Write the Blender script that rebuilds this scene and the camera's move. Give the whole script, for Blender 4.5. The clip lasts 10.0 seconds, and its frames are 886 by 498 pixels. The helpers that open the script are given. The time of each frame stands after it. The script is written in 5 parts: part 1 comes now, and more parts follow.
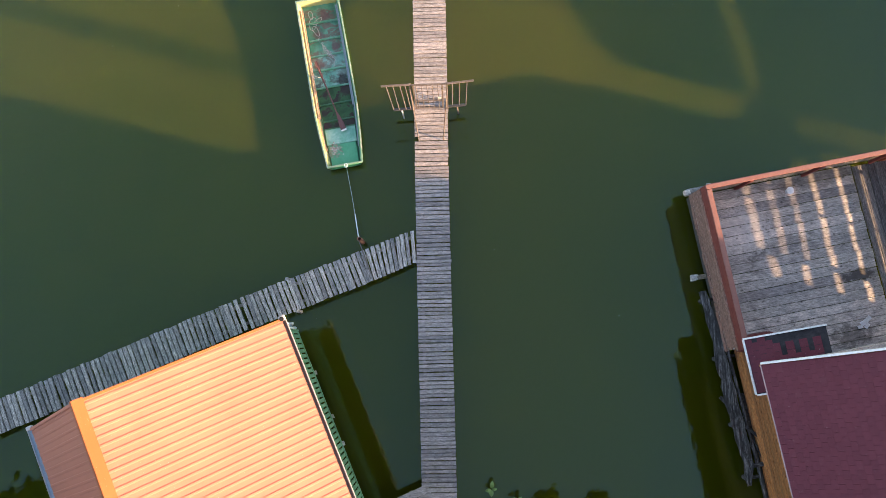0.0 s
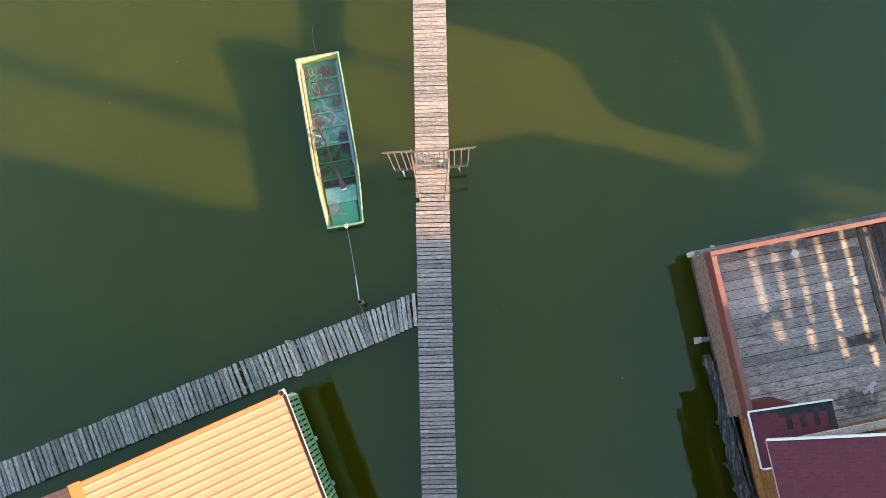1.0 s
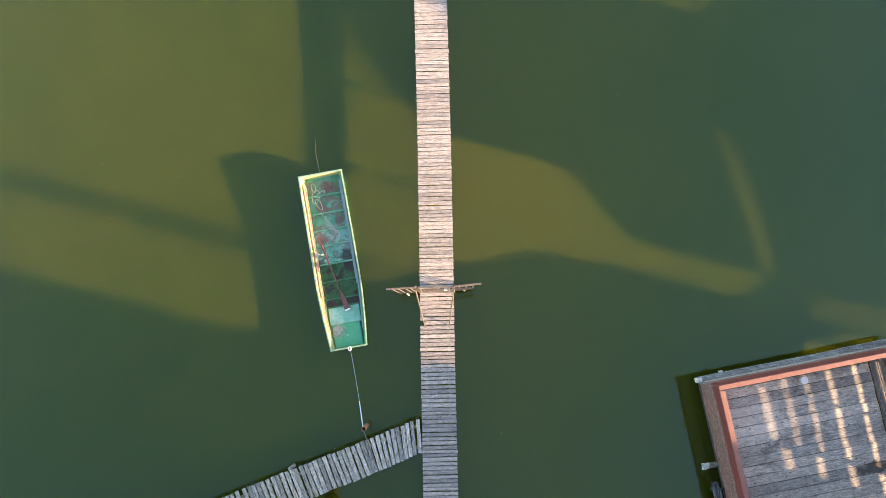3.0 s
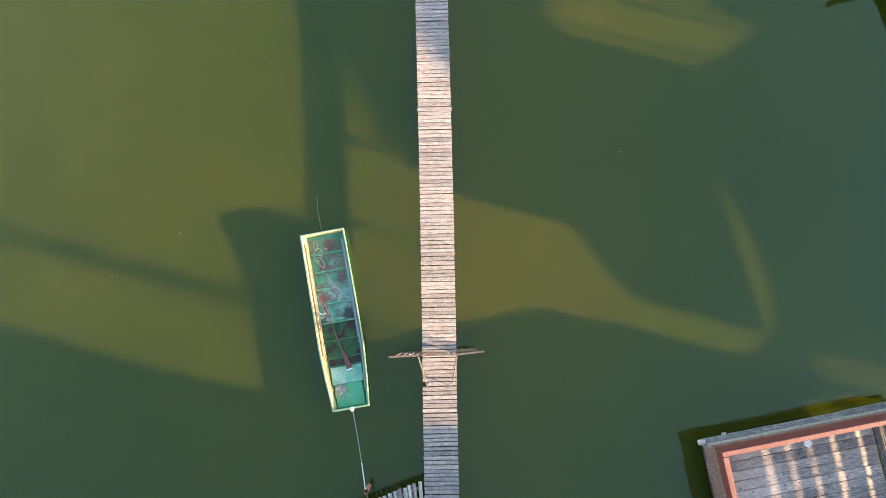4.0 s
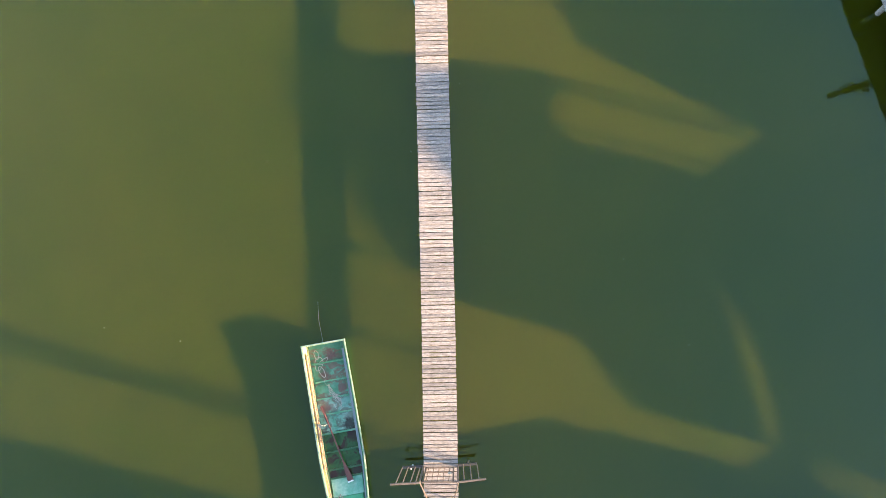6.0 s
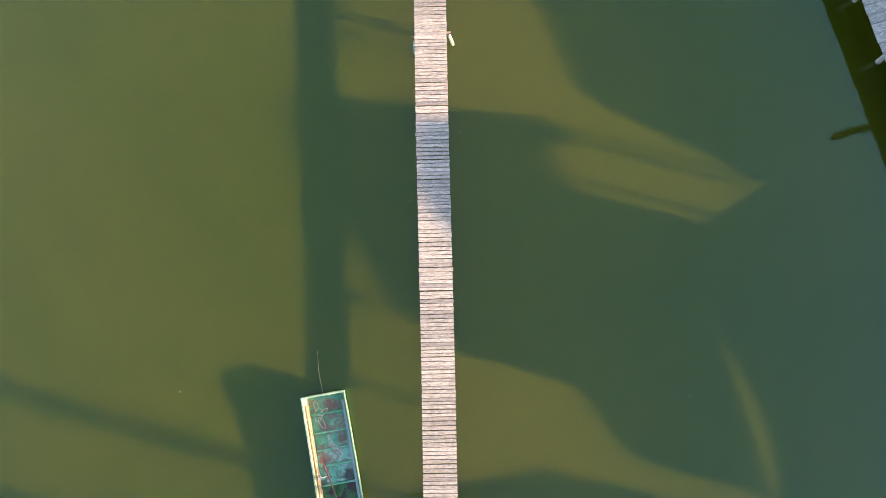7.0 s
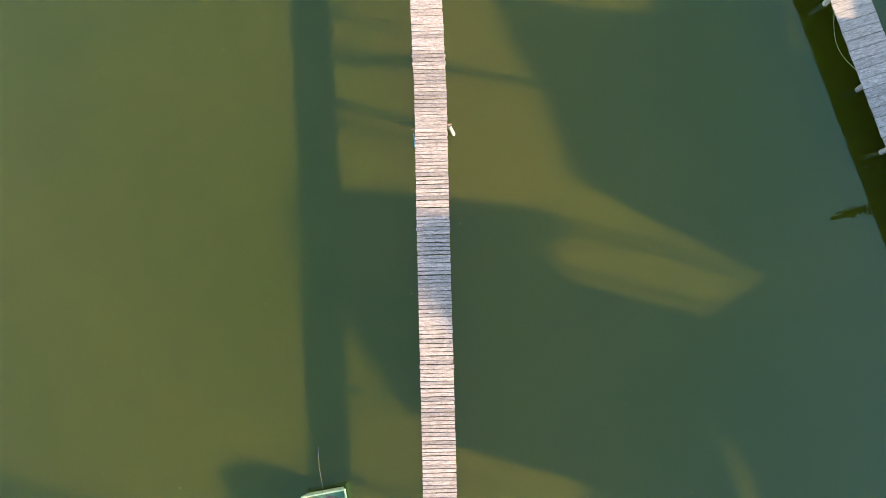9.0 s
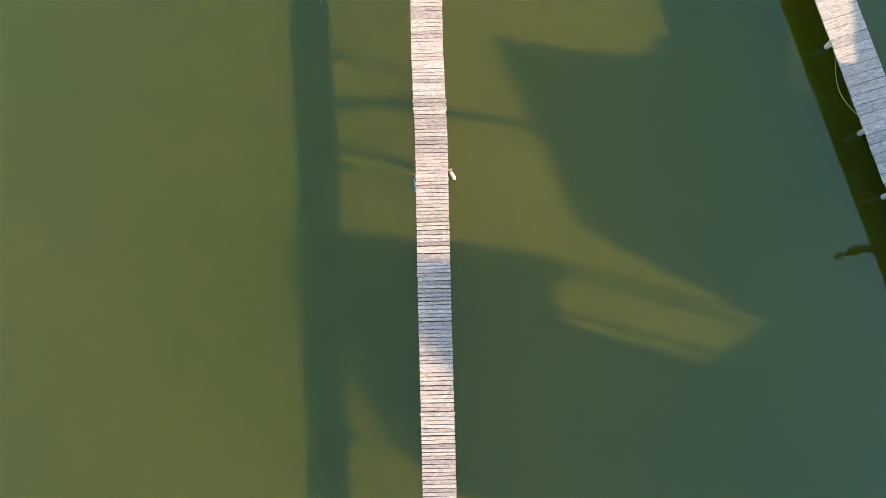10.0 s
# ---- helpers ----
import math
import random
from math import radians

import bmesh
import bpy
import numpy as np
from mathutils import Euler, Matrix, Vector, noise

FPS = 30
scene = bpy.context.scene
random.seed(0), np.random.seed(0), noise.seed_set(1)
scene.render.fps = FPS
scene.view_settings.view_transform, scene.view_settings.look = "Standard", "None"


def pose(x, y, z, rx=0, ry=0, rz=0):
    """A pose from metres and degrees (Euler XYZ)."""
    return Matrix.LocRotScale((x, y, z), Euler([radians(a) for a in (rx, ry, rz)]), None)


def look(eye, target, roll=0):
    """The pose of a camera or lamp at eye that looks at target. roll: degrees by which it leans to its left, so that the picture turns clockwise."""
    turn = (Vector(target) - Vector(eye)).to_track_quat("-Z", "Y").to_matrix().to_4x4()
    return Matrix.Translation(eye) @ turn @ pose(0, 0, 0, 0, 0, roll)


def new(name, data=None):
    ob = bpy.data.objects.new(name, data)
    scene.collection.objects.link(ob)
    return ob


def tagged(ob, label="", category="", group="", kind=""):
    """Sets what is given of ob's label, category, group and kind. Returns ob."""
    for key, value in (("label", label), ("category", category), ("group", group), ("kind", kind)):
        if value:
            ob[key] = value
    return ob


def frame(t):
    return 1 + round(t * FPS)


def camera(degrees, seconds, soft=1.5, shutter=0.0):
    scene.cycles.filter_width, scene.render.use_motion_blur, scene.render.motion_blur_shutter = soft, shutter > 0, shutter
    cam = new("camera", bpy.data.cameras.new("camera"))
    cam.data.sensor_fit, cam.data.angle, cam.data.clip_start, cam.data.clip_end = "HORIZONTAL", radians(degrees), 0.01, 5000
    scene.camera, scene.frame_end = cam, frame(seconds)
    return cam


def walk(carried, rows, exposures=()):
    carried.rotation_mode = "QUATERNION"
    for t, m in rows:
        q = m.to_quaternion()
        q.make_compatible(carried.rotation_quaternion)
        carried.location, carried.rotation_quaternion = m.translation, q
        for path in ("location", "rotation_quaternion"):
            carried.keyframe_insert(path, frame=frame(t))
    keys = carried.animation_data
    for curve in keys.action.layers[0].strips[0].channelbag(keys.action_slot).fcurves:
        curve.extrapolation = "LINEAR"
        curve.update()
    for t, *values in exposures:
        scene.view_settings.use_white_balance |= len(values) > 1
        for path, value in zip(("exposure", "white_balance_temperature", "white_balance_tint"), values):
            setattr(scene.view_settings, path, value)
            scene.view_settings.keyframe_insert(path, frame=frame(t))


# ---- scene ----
# camera and its walk
cam = camera(60.0, 10.0, soft=0.4)
PATH = [
    (0.0, pose(0.458, -6.253, 16.593, 6.489, 1.073, -1.241)),
    (0.5, pose(0.440, -5.585, 16.581, 6.454, 0.999, -1.242)),
    (1.0, pose(0.421, -4.913, 16.583, 6.447, 0.951, -1.257)),
    (1.5, pose(0.417, -4.220, 16.590, 6.376, 0.953, -1.273)),
    (2.0, pose(0.417, -3.538, 16.604, 6.303, 0.980, -1.266)),
    (2.5, pose(0.416, -2.879, 16.641, 6.220, 1.042, -1.271)),
    (4.0, pose(0.378, -0.905, 16.773, 6.011, 1.015, -1.232)),
    (4.5, pose(0.374, -0.268, 16.837, 5.927, 1.009, -1.265)),
    (5.0, pose(0.382, 0.346, 16.870, 5.884, 1.013, -1.249)),
    (5.5, pose(0.392, 0.942, 16.895, 5.870, 1.020, -1.206)),
    (7.0, pose(0.418, 2.622, 17.028, 5.840, 0.982, -1.229)),
    (7.5, pose(0.423, 3.158, 17.064, 5.850, 0.957, -1.283)),
    (8.0, pose(0.434, 3.675, 17.104, 5.803, 0.963, -1.269)),
    (8.5, pose(0.442, 4.202, 17.122, 5.805, 0.992, -1.301)),
    (9.0, pose(0.458, 4.723, 17.150, 5.767, 1.031, -1.315)),
    (9.5, pose(0.480, 5.233, 17.188, 5.763, 1.068, -1.317)),
    (10.0, pose(0.495, 5.731, 17.223, 5.746, 1.134, -1.305)),
]
walk(cam, PATH, [(0.0, 2.47, 6550, 17), (1.0, 2.66, 6570, 12), (2.5, 2.78, 6500, 11), (4.0, 2.79, 6400, 10), (6.0, 2.79, 6280, 10), (10.0, 2.79, 6280, 10)])

# world, sun and sky: a low warm sun from the east, slightly south of it
SUN_EL = 11.0
SUN_AZ = math.atan2(-0.293, 1.0)
world = bpy.data.worlds.new("sky")
scene.world = world
world.use_nodes = True
wn = world.node_tree
sky = wn.nodes.new("ShaderNodeTexSky")
sky.sky_type = "NISHITA"
sky.sun_disc = False
sky.sun_elevation = radians(SUN_EL)
sky.sun_rotation = radians(90) - SUN_AZ
sky.air_density, sky.dust_density, sky.ozone_density = 1.0, 1.2, 0.5
wn.links.new(sky.outputs["Color"], wn.nodes["Background"].inputs["Color"])
wn.nodes["Background"].inputs["Strength"].default_value = 0.11
sun = new("sun", bpy.data.lights.new("sun", "SUN"))
sun.data.energy = 5.0
sun.data.angle = radians(0.68)
sun.data.color = (1.0, 0.665, 0.36)
sd = Vector((math.cos(SUN_AZ) * math.cos(radians(SUN_EL)), math.sin(SUN_AZ) * math.cos(radians(SUN_EL)), math.sin(radians(SUN_EL))))
sun.matrix_basis = look(sd * 60, (0, 0, 0))


# ---- node and mesh helpers ----
def blank(name, rough=0.8, metallic=0.0):
    m = bpy.data.materials.new(name)
    m.use_nodes = True
    b = m.node_tree.nodes["Principled BSDF"]
    b.inputs["Roughness"].default_value = rough
    b.inputs["Metallic"].default_value = metallic
    return m, m.node_tree, b


def place(nt, scale=(1, 1, 1), shift=True, world_space=False):
    """Texture vector: local or world coordinates, stretched, moved by the object's random."""
    n = nt.nodes
    mp = n.new("ShaderNodeMapping")
    mp.inputs["Scale"].default_value = scale
    if world_space:
        src = n.new("ShaderNodeNewGeometry").outputs["Position"]
    else:
        src = n.new("ShaderNodeTexCoord").outputs["Object"]
    if shift:
        info = n.new("ShaderNodeObjectInfo")
        mul = n.new("ShaderNodeMath")
        mul.operation = "MULTIPLY"
        mul.inputs[1].default_value = 37.0
        nt.links.new(info.outputs["Random"], mul.inputs[0])
        add = n.new("ShaderNodeVectorMath")
        add.operation = "ADD"
        nt.links.new(src, add.inputs[0])
        nt.links.new(mul.outputs[0], add.inputs[1])
        src = add.outputs[0]
    nt.links.new(src, mp.inputs["Vector"])
    return mp.outputs[0]


def grain(nt, vec, scale, detail=4.0, rough=0.6, distort=0.0):
    t = nt.nodes.new("ShaderNodeTexNoise")
    t.inputs["Scale"].default_value = scale
    t.inputs["Detail"].default_value = detail
    t.inputs["Roughness"].default_value = rough
    t.inputs["Distortion"].default_value = distort
    nt.links.new(vec, t.inputs["Vector"])
    return t.outputs["Fac"]


def ramp(nt, fac, stops):
    r = nt.nodes.new("ShaderNodeValToRGB")
    e = r.color_ramp.elements
    while len(e) < len(stops):
        e.new(0.5)
    for k, (p, c) in zip(e, stops):
        k.position = p
        k.color = (*c, 1) if len(c) == 3 else c
    nt.links.new(fac, r.inputs["Fac"])
    return r.outputs["Color"]


def mixc(nt, fac, a, b, mode="MIX"):
    x = nt.nodes.new("ShaderNodeMix")
    x.data_type = "RGBA"
    x.blend_type = mode
    if isinstance(fac, float):
        x.inputs[0].default_value = fac
    else:
        nt.links.new(fac, x.inputs[0])
    for sock, v in ((x.inputs[6], a), (x.inputs[7], b)):
        if isinstance(v, tuple):
            sock.default_value = (*v, 1)
        else:
            nt.links.new(v, sock)
    return x.outputs[2]


def relief(nt, b, height, strength=0.4, distance=0.01):
    u = nt.nodes.new("ShaderNodeBump")
    u.inputs["Strength"].default_value = strength
    u.inputs["Distance"].default_value = distance
    nt.links.new(height, u.inputs["Height"])
    nt.links.new(u.outputs["Normal"], b.inputs["Normal"])


def part(name, bm, material, parent=None, label=""):
    me = bpy.data.meshes.new(name)
    bm.to_mesh(me)
    bm.free()
    me.materials.append(material)
    ob = new(name, me)
    if parent is not None:
        ob.parent = parent
    if label:
        ob["label"] = label
    return ob


def thing(name, label, category, m=None, group="", kind=""):
    ob = new(name)
    ob.empty_display_size = 0.2
    if m is not None:
        ob.matrix_basis = m
    return tagged(ob, label, category, group, kind)


def box(bm, c, s, turn=None, bevel=0.0):
    """A box of size s round c, turned by a 3x3 matrix, its edges rounded."""
    g = bmesh.ops.create_cube(bm, size=1.0)
    vs = g["verts"]
    bmesh.ops.scale(bm, vec=s, verts=vs)
    if bevel > 0:
        es = list({e for v in vs for e in v.link_edges})
        r = bmesh.ops.bevel(bm, geom=es, offset=bevel, segments=1, affect="EDGES", profile=0.5)
        vs = list({v for f in r["faces"] for v in f.verts} | {v for v in vs if v.is_valid})
    if turn is not None:
        bmesh.ops.transform(bm, matrix=turn.to_4x4(), verts=vs)
    bmesh.ops.translate(bm, vec=c, verts=vs)
    return vs


def beam(bm, a, b, w, h, bevel=0.0):
    """A bar from a to b, w wide and h high."""
    a, b = Vector(a), Vector(b)
    d = b - a
    q = d.to_track_quat("X", "Z").to_matrix()
    return box(bm, (a + b) / 2, (d.length, w, h), q, bevel)


def rod(bm, a, b, r0, r1=None, seg=10):
    a, b = Vector(a), Vector(b)
    d = b - a
    r1 = r0 if r1 is None else r1
    g = bmesh.ops.create_cone(bm, cap_ends=True, segments=seg, radius1=r0, radius2=r1, depth=d.length)
    q = d.to_track_quat("Z", "Y").to_matrix().to_4x4()
    bmesh.ops.transform(bm, matrix=Matrix.Translation((a + b) / 2) @ q, verts=g["verts"])
    return g["verts"]


def tube(bm, pts, r, seg=6):
    """A thin round cord through the points."""
    rings = []
    pts = [Vector(p) for p in pts]
    for i, p in enumerate(pts):
        d = (pts[min(i + 1, len(pts) - 1)] - pts[max(i - 1, 0)]).normalized()
        q = d.to_track_quat("Z", "Y")
        rings.append([bm.verts.new(p + q @ Vector((r * math.cos(k * math.tau / seg), r * math.sin(k * math.tau / seg), 0))) for k in range(seg)])
    for r0, r1 in zip(rings, rings[1:]):
        for k in range(seg):
            bm.faces.new((r0[k], r0[(k + 1) % seg], r1[(k + 1) % seg], r1[k]))
    bm.faces.new(rings[0][::-1])
    bm.faces.new(rings[-1])


def slab(bm, top, thick):
    """A plate under the outline top (list of points), thick deep."""
    up = [bm.verts.new(p) for p in top]
    dn = [bm.verts.new(Vector(p) - Vector((0, 0, thick))) for p in top]
    n = len(top)
    bm.faces.new(up)
    bm.faces.new(dn[::-1])
    for i in range(n):
        j = (i + 1) % n
        bm.faces.new((up[i], dn[i], dn[j], up[j]))
    bmesh.ops.recalc_face_normals(bm, faces=bm.faces[:])


def plank_mesh(name, length, width, thick, material, rng, cuts=4, wear=0.004):
    """A weathered board along x: worn arrises, slightly crooked edges and ends; its top at z = 0."""
    bm = bmesh.new()
    rings = []
    for i in range(cuts + 1):
        x = (i / cuts - 0.5) * length
        j = [rng.uniform(-wear, wear) for _ in range(4)]
        hw, c = width / 2, min(0.006, width * 0.08)
        prof = ((-hw + j[0], -thick), (-hw + j[0], -c), (-hw + c + j[0], j[1] * 0.4), (hw - c + j[2], j[3] * 0.4), (hw + j[2], -c), (hw + j[2], -thick))
        rings.append([bm.verts.new((x, y, z)) for y, z in prof])
    for v in rings[0]:
        v.co.x += rng.uniform(-0.004, 0.004)
    for a, b in zip(rings, rings[1:]):
        for k in range(6):
            bm.faces.new((a[k], a[(k + 1) % 6], b[(k + 1) % 6], b[k]))
    bm.faces.new(rings[0][::-1])
    bm.faces.new(rings[-1])
    bmesh.ops.recalc_face_normals(bm, faces=bm.faces[:])
    me = bpy.data.meshes.new(name)
    bm.to_mesh(me)
    bm.free()
    me.materials.append(material)
    return me


# ---- materials ----
def deck_patch(nt, v, c, radius, squash, strength, fine=7.0):
    """A ragged patch round c on the terrace, drawn out along its boards."""
    off = nt.nodes.new("ShaderNodeVectorMath")
    off.operation = "SUBTRACT"
    nt.links.new(v, off.inputs[0])
    off.inputs[1].default_value = (*c, 0.5)
    turn = nt.nodes.new("ShaderNodeMapping")
    turn.inputs["Rotation"].default_value = (0, 0, -math.atan2(0.172, 0.985))
    nt.links.new(off.outputs[0], turn.inputs["Vector"])
    long = nt.nodes.new("ShaderNodeVectorMath")
    long.operation = "MULTIPLY"
    nt.links.new(turn.outputs[0], long.inputs[0])
    long.inputs[1].default_value = (0.35 / radius / math.sqrt(squash), 0.35 / radius * math.sqrt(squash), 0)
    far = nt.nodes.new("ShaderNodeVectorMath")
    far.operation = "LENGTH"
    nt.links.new(long.outputs[0], far.inputs[0])
    rag = nt.nodes.new("ShaderNodeMath")
    rag.operation = "MULTIPLY_ADD"
    nt.links.new(grain(nt, v, fine, 5.0, 0.7), rag.inputs[0])
    rag.inputs[1].default_value = 0.9
    nt.links.new(far.outputs["Value"], rag.inputs[2])
    return ramp(nt, rag.outputs[0], [(0.68, (strength, strength, strength)), (0.85, (0, 0, 0))])


def wood(name, dark, mid, light, rough=0.85, fine=1.0, vary=0.35, stain=None, along="x", speck=1.0):
    """Weathered boards: streaks along local x, blotches, and a tone for each board."""
    m, nt, b = blank(name, rough)

    def lay(long, across):
        return (long, across, across) if along == "x" else (across, long, across)
    v = place(nt, lay(3.0 * fine, 34 * fine))
    f = grain(nt, v, 3.0, 6.0, 0.65, 0.3)
    v2 = place(nt, lay(3.6, 9))
    g = grain(nt, v2, 2.2, 4.0, 0.6)
    col = ramp(nt, f, [(0.28, dark), (0.5, mid), (0.72, light)])
    blot = ramp(nt, g, [(0.35, (0.74, 0.74, 0.74)), (0.6, (1.06, 1.05, 1.04))])
    col = mixc(nt, 1.0, col, blot, "MULTIPLY")
    info = nt.nodes.new("ShaderNodeObjectInfo")
    tone = ramp(nt, info.outputs["Random"], [(0.0, (1 - vary, 1 - vary, 1 - vary * 0.95)), (0.5, (1, 0.99, 0.97)), (1.0, (1 + vary * 0.6, 1 + vary * 0.5, 1 + vary * 0.42))])
    col = mixc(nt, 1.0, col, tone, "MULTIPLY")
    v3 = place(nt, lay(9, 30))
    sp = grain(nt, v3, 2.0, 2.0, 0.5)
    knots = ramp(nt, sp, [(0.68, (1, 1, 1)), (0.76, (0.45, 0.42, 0.4))])
    col = mixc(nt, 1.0, col, knots, "MULTIPLY")
    v4 = place(nt, lay(11, 32))
    fine_speck = grain(nt, v4, 2.0, 3.0, 0.7)
    col = mixc(nt, speck, col, ramp(nt, fine_speck, [(0.34, (0.45, 0.43, 0.41)), (0.48, (1.0, 1.0, 1.0)), (0.7, (1.24, 1.23, 1.22))]), "MULTIPLY")
    if stain:
        w = place(nt, (1, 1, 1), False, True)
        k = grain(nt, w, 1.1, 6.0, 0.62, 0.5)
        col = mixc(nt, ramp(nt, k, [(0.57, (0, 0, 0)), (0.68, (0.8, 0.8, 0.8))]), col, stain)
        # a pale patch by the corner, two scorched patches with ragged edges
        col = mixc(nt, deck_patch(nt, w, (6.5, -4.15), 0.55, 1.0, 0.4, 22.0), col, (0.72, 0.70, 0.68))
        col = mixc(nt, deck_patch(nt, w, (8.82, -5.17), 0.21, 2.4, 0.9), col, stain)
        col = mixc(nt, deck_patch(nt, w, (8.62, -6.42), 0.34, 1.7, 0.7), col, stain)
        # a long darker patch next to the outer rail
        col = mixc(nt, deck_patch(nt, w, (8.15, -3.10), 0.42, 5.0, 0.45), col, stain)
        vor = nt.nodes.new("ShaderNodeTexVoronoi")
        nt.links.new(place(nt, (4.2, 6.2, 1.0)), vor.inputs["Vector"])
        vor.inputs["Scale"].default_value = 1.0
        knot = nt.nodes.new("ShaderNodeMath")
        knot.operation = "MULTIPLY_ADD"
        nt.links.new(grain(nt, place(nt, (1, 1, 1)), 26.0, 3.0, 0.6), knot.inputs[0])
        knot.inputs[1].default_value = 0.34
        nt.links.new(vor.outputs["Distance"], knot.inputs[2])
        col = mixc(nt, 1.0, col, ramp(nt, knot.outputs[0], [(0.21, (0.34, 0.33, 0.33)), (0.27, (0.66, 0.65, 0.64)), (0.33, (1, 1, 1))]), "MULTIPLY")
        k2 = grain(nt, w, 6.0, 3.0, 0.6)
        col = mixc(nt, 1.0, col, ramp(nt, k2, [(0.3, (0.8, 0.8, 0.8)), (0.7, (1.12, 1.1, 1.08))]), "MULTIPLY")
    nt.links.new(col, b.inputs["Base Color"])
    relief(nt, b, f, 0.5, 0.006)
    return m


def paint(name, base, worn, rough=0.5, scale=3.0, amount=0.5, metallic=0.0, bump=0.15):
    """Painted surface with blotches, scratches and fading."""
    m, nt, b = blank(name, rough, metallic)
    v = place(nt)
    f = grain(nt, v, scale, 6.0, 0.65, 0.4)
    g = grain(nt, v, scale * 9, 3.0, 0.6)
    fac = ramp(nt, f, [(0.42, (0, 0, 0)), (0.42 + 0.35 / max(amount, 0.05) * 0.5, (amount, amount, amount))])
    col = mixc(nt, fac, base, worn)
    col = mixc(nt, 1.0, col, ramp(nt, g, [(0.3, (0.85, 0.85, 0.85)), (0.7, (1.06, 1.06, 1.06))]), "MULTIPLY")
    nt.links.new(col, b.inputs["Base Color"])
    relief(nt, b, g, bump, 0.004)
    return m


M_PLANK = wood("grey_plank", (0.128, 0.115, 0.114), (0.282, 0.257, 0.258), (0.455, 0.427, 0.430), vary=0.34, speck=0.7)
M_BRANCH = wood("dark_grey_plank", (0.05, 0.048, 0.046), (0.285, 0.278, 0.272), (0.66, 0.645, 0.632), vary=0.45)
M_DECK = wood("deck_board", (0.175, 0.160, 0.153), (0.475, 0.44, 0.415), (0.75, 0.71, 0.675), vary=0.40, stain=(0.07, 0.062, 0.058), speck=0.6, fine=0.6)
M_DARKDECK = wood("dark_deck_board", (0.07, 0.064, 0.062), (0.185, 0.172, 0.166), (0.34, 0.32, 0.31), vary=0.3, speck=0.8, fine=0.6)
M_SILL = wood("weathered_sill", (0.085, 0.082, 0.08), (0.225, 0.218, 0.214), (0.42, 0.41, 0.40), vary=0.3, fine=0.6)
M_POST = wood("post_wood", (0.08, 0.065, 0.05), (0.19, 0.16, 0.13), (0.30, 0.26, 0.22))
M_LOG = wood("old_timber", (0.012, 0.012, 0.013), (0.036, 0.036, 0.038), (0.22, 0.22, 0.225))
M_STAIN = wood("stained_cladding", (0.20, 0.09, 0.035), (0.36, 0.17, 0.065), (0.48, 0.25, 0.10), rough=0.55, vary=0.15)
M_STAIN_LONG = wood("stained_siding", (0.14, 0.05, 0.020), (0.45, 0.185, 0.066), (0.70, 0.36, 0.15), rough=0.55, fine=0.6, vary=0.4, along="y")
M_SLAB = wood("rotten_timber", (0.012, 0.012, 0.013), (0.05, 0.05, 0.052), (0.30, 0.30, 0.305), fine=0.3, along="y")
M_RED = paint("red_brown_paint", (0.195, 0.045, 0.037), (0.21, 0.068, 0.056), 0.6, 4.0, 0.6)
# paler red for the caps: sunlight on their tops is in the colour, besides fading
M_CAP = paint("sunlit_faded_red_paint", (0.225, 0.088, 0.070), (0.25, 0.118, 0.096), 0.65, 5.0, 0.7)
M_WHITE = paint("white_trim", (0.86, 0.86, 0.86), (0.6, 0.6, 0.58), 0.4)
M_PAPER = paint("clean_white", (0.93, 0.93, 0.93), (0.90, 0.90, 0.89), 0.5, 6.0, 0.3, 0.0, 0.05)
M_RUST = paint("rusty_steel", (0.095, 0.072, 0.06), (0.17, 0.135, 0.115), 0.75, 20.0, 0.8)
M_DARKMETAL = paint("dark_steel", (0.03, 0.03, 0.032), (0.08, 0.06, 0.05), 0.6, 14.0, 0.5)


def roof_paint(name="orange_roof_paint", low=(0.40, 0.136, 0.088), high=(0.46, 0.157, 0.101)):
    m, nt, b = blank(name, 0.45)
    v = place(nt, (1, 1, 1), False)
    f = grain(nt, v, 1.1, 5.0, 0.6)
    g = grain(nt, v, 40.0, 2.0, 0.5)
    col = ramp(nt, f, [(0.3, low), (0.7, high)])
    spots = ramp(nt, g, [(0.72, (0, 0, 0)), (0.76, (0.7, 0.7, 0.7))])
    col = mixc(nt, spots, col, (0.45, 0.28, 0.2))
    nt.links.new(col, b.inputs["Base Color"])
    return m


def shingle_paint():
    m, nt, b = blank("maroon_shingle", 0.9)
    info = nt.nodes.new("ShaderNodeObjectInfo")
    v = place(nt, (1, 1, 1), True)
    g = grain(nt, v, 160.0, 2.0, 0.6)
    f = grain(nt, v, 2.4, 5.0, 0.6)
    col = ramp(nt, g, [(0.3, (0.108, 0.027, 0.038)), (0.7, (0.166, 0.049, 0.066))])
    tone = ramp(nt, info.outputs["Random"], [(0.0, (0.92, 0.92, 0.93)), (1.0, (1.07, 1.06, 1.06))])
    col = mixc(nt, 1.0, col, tone, "MULTIPLY")
    col = mixc(nt, ramp(nt, f, [(0.6, (0, 0, 0)), (0.8, (0.15, 0.15, 0.15))]), col, (0.2, 0.13, 0.13))
    dots = grain(nt, place(nt, (1, 1, 1), False, True), 38.0, 2.0, 0.5)
    col = mixc(nt, ramp(nt, dots, [(0.735, (0, 0, 0)), (0.76, (0.6, 0.6, 0.6))]), col, (0.42, 0.36, 0.37))
    nt.links.new(col, b.inputs["Base Color"])
    relief(nt, b, g, 0.4, 0.003)
    b.inputs["Specular IOR Level"].default_value = 0.25
    return m


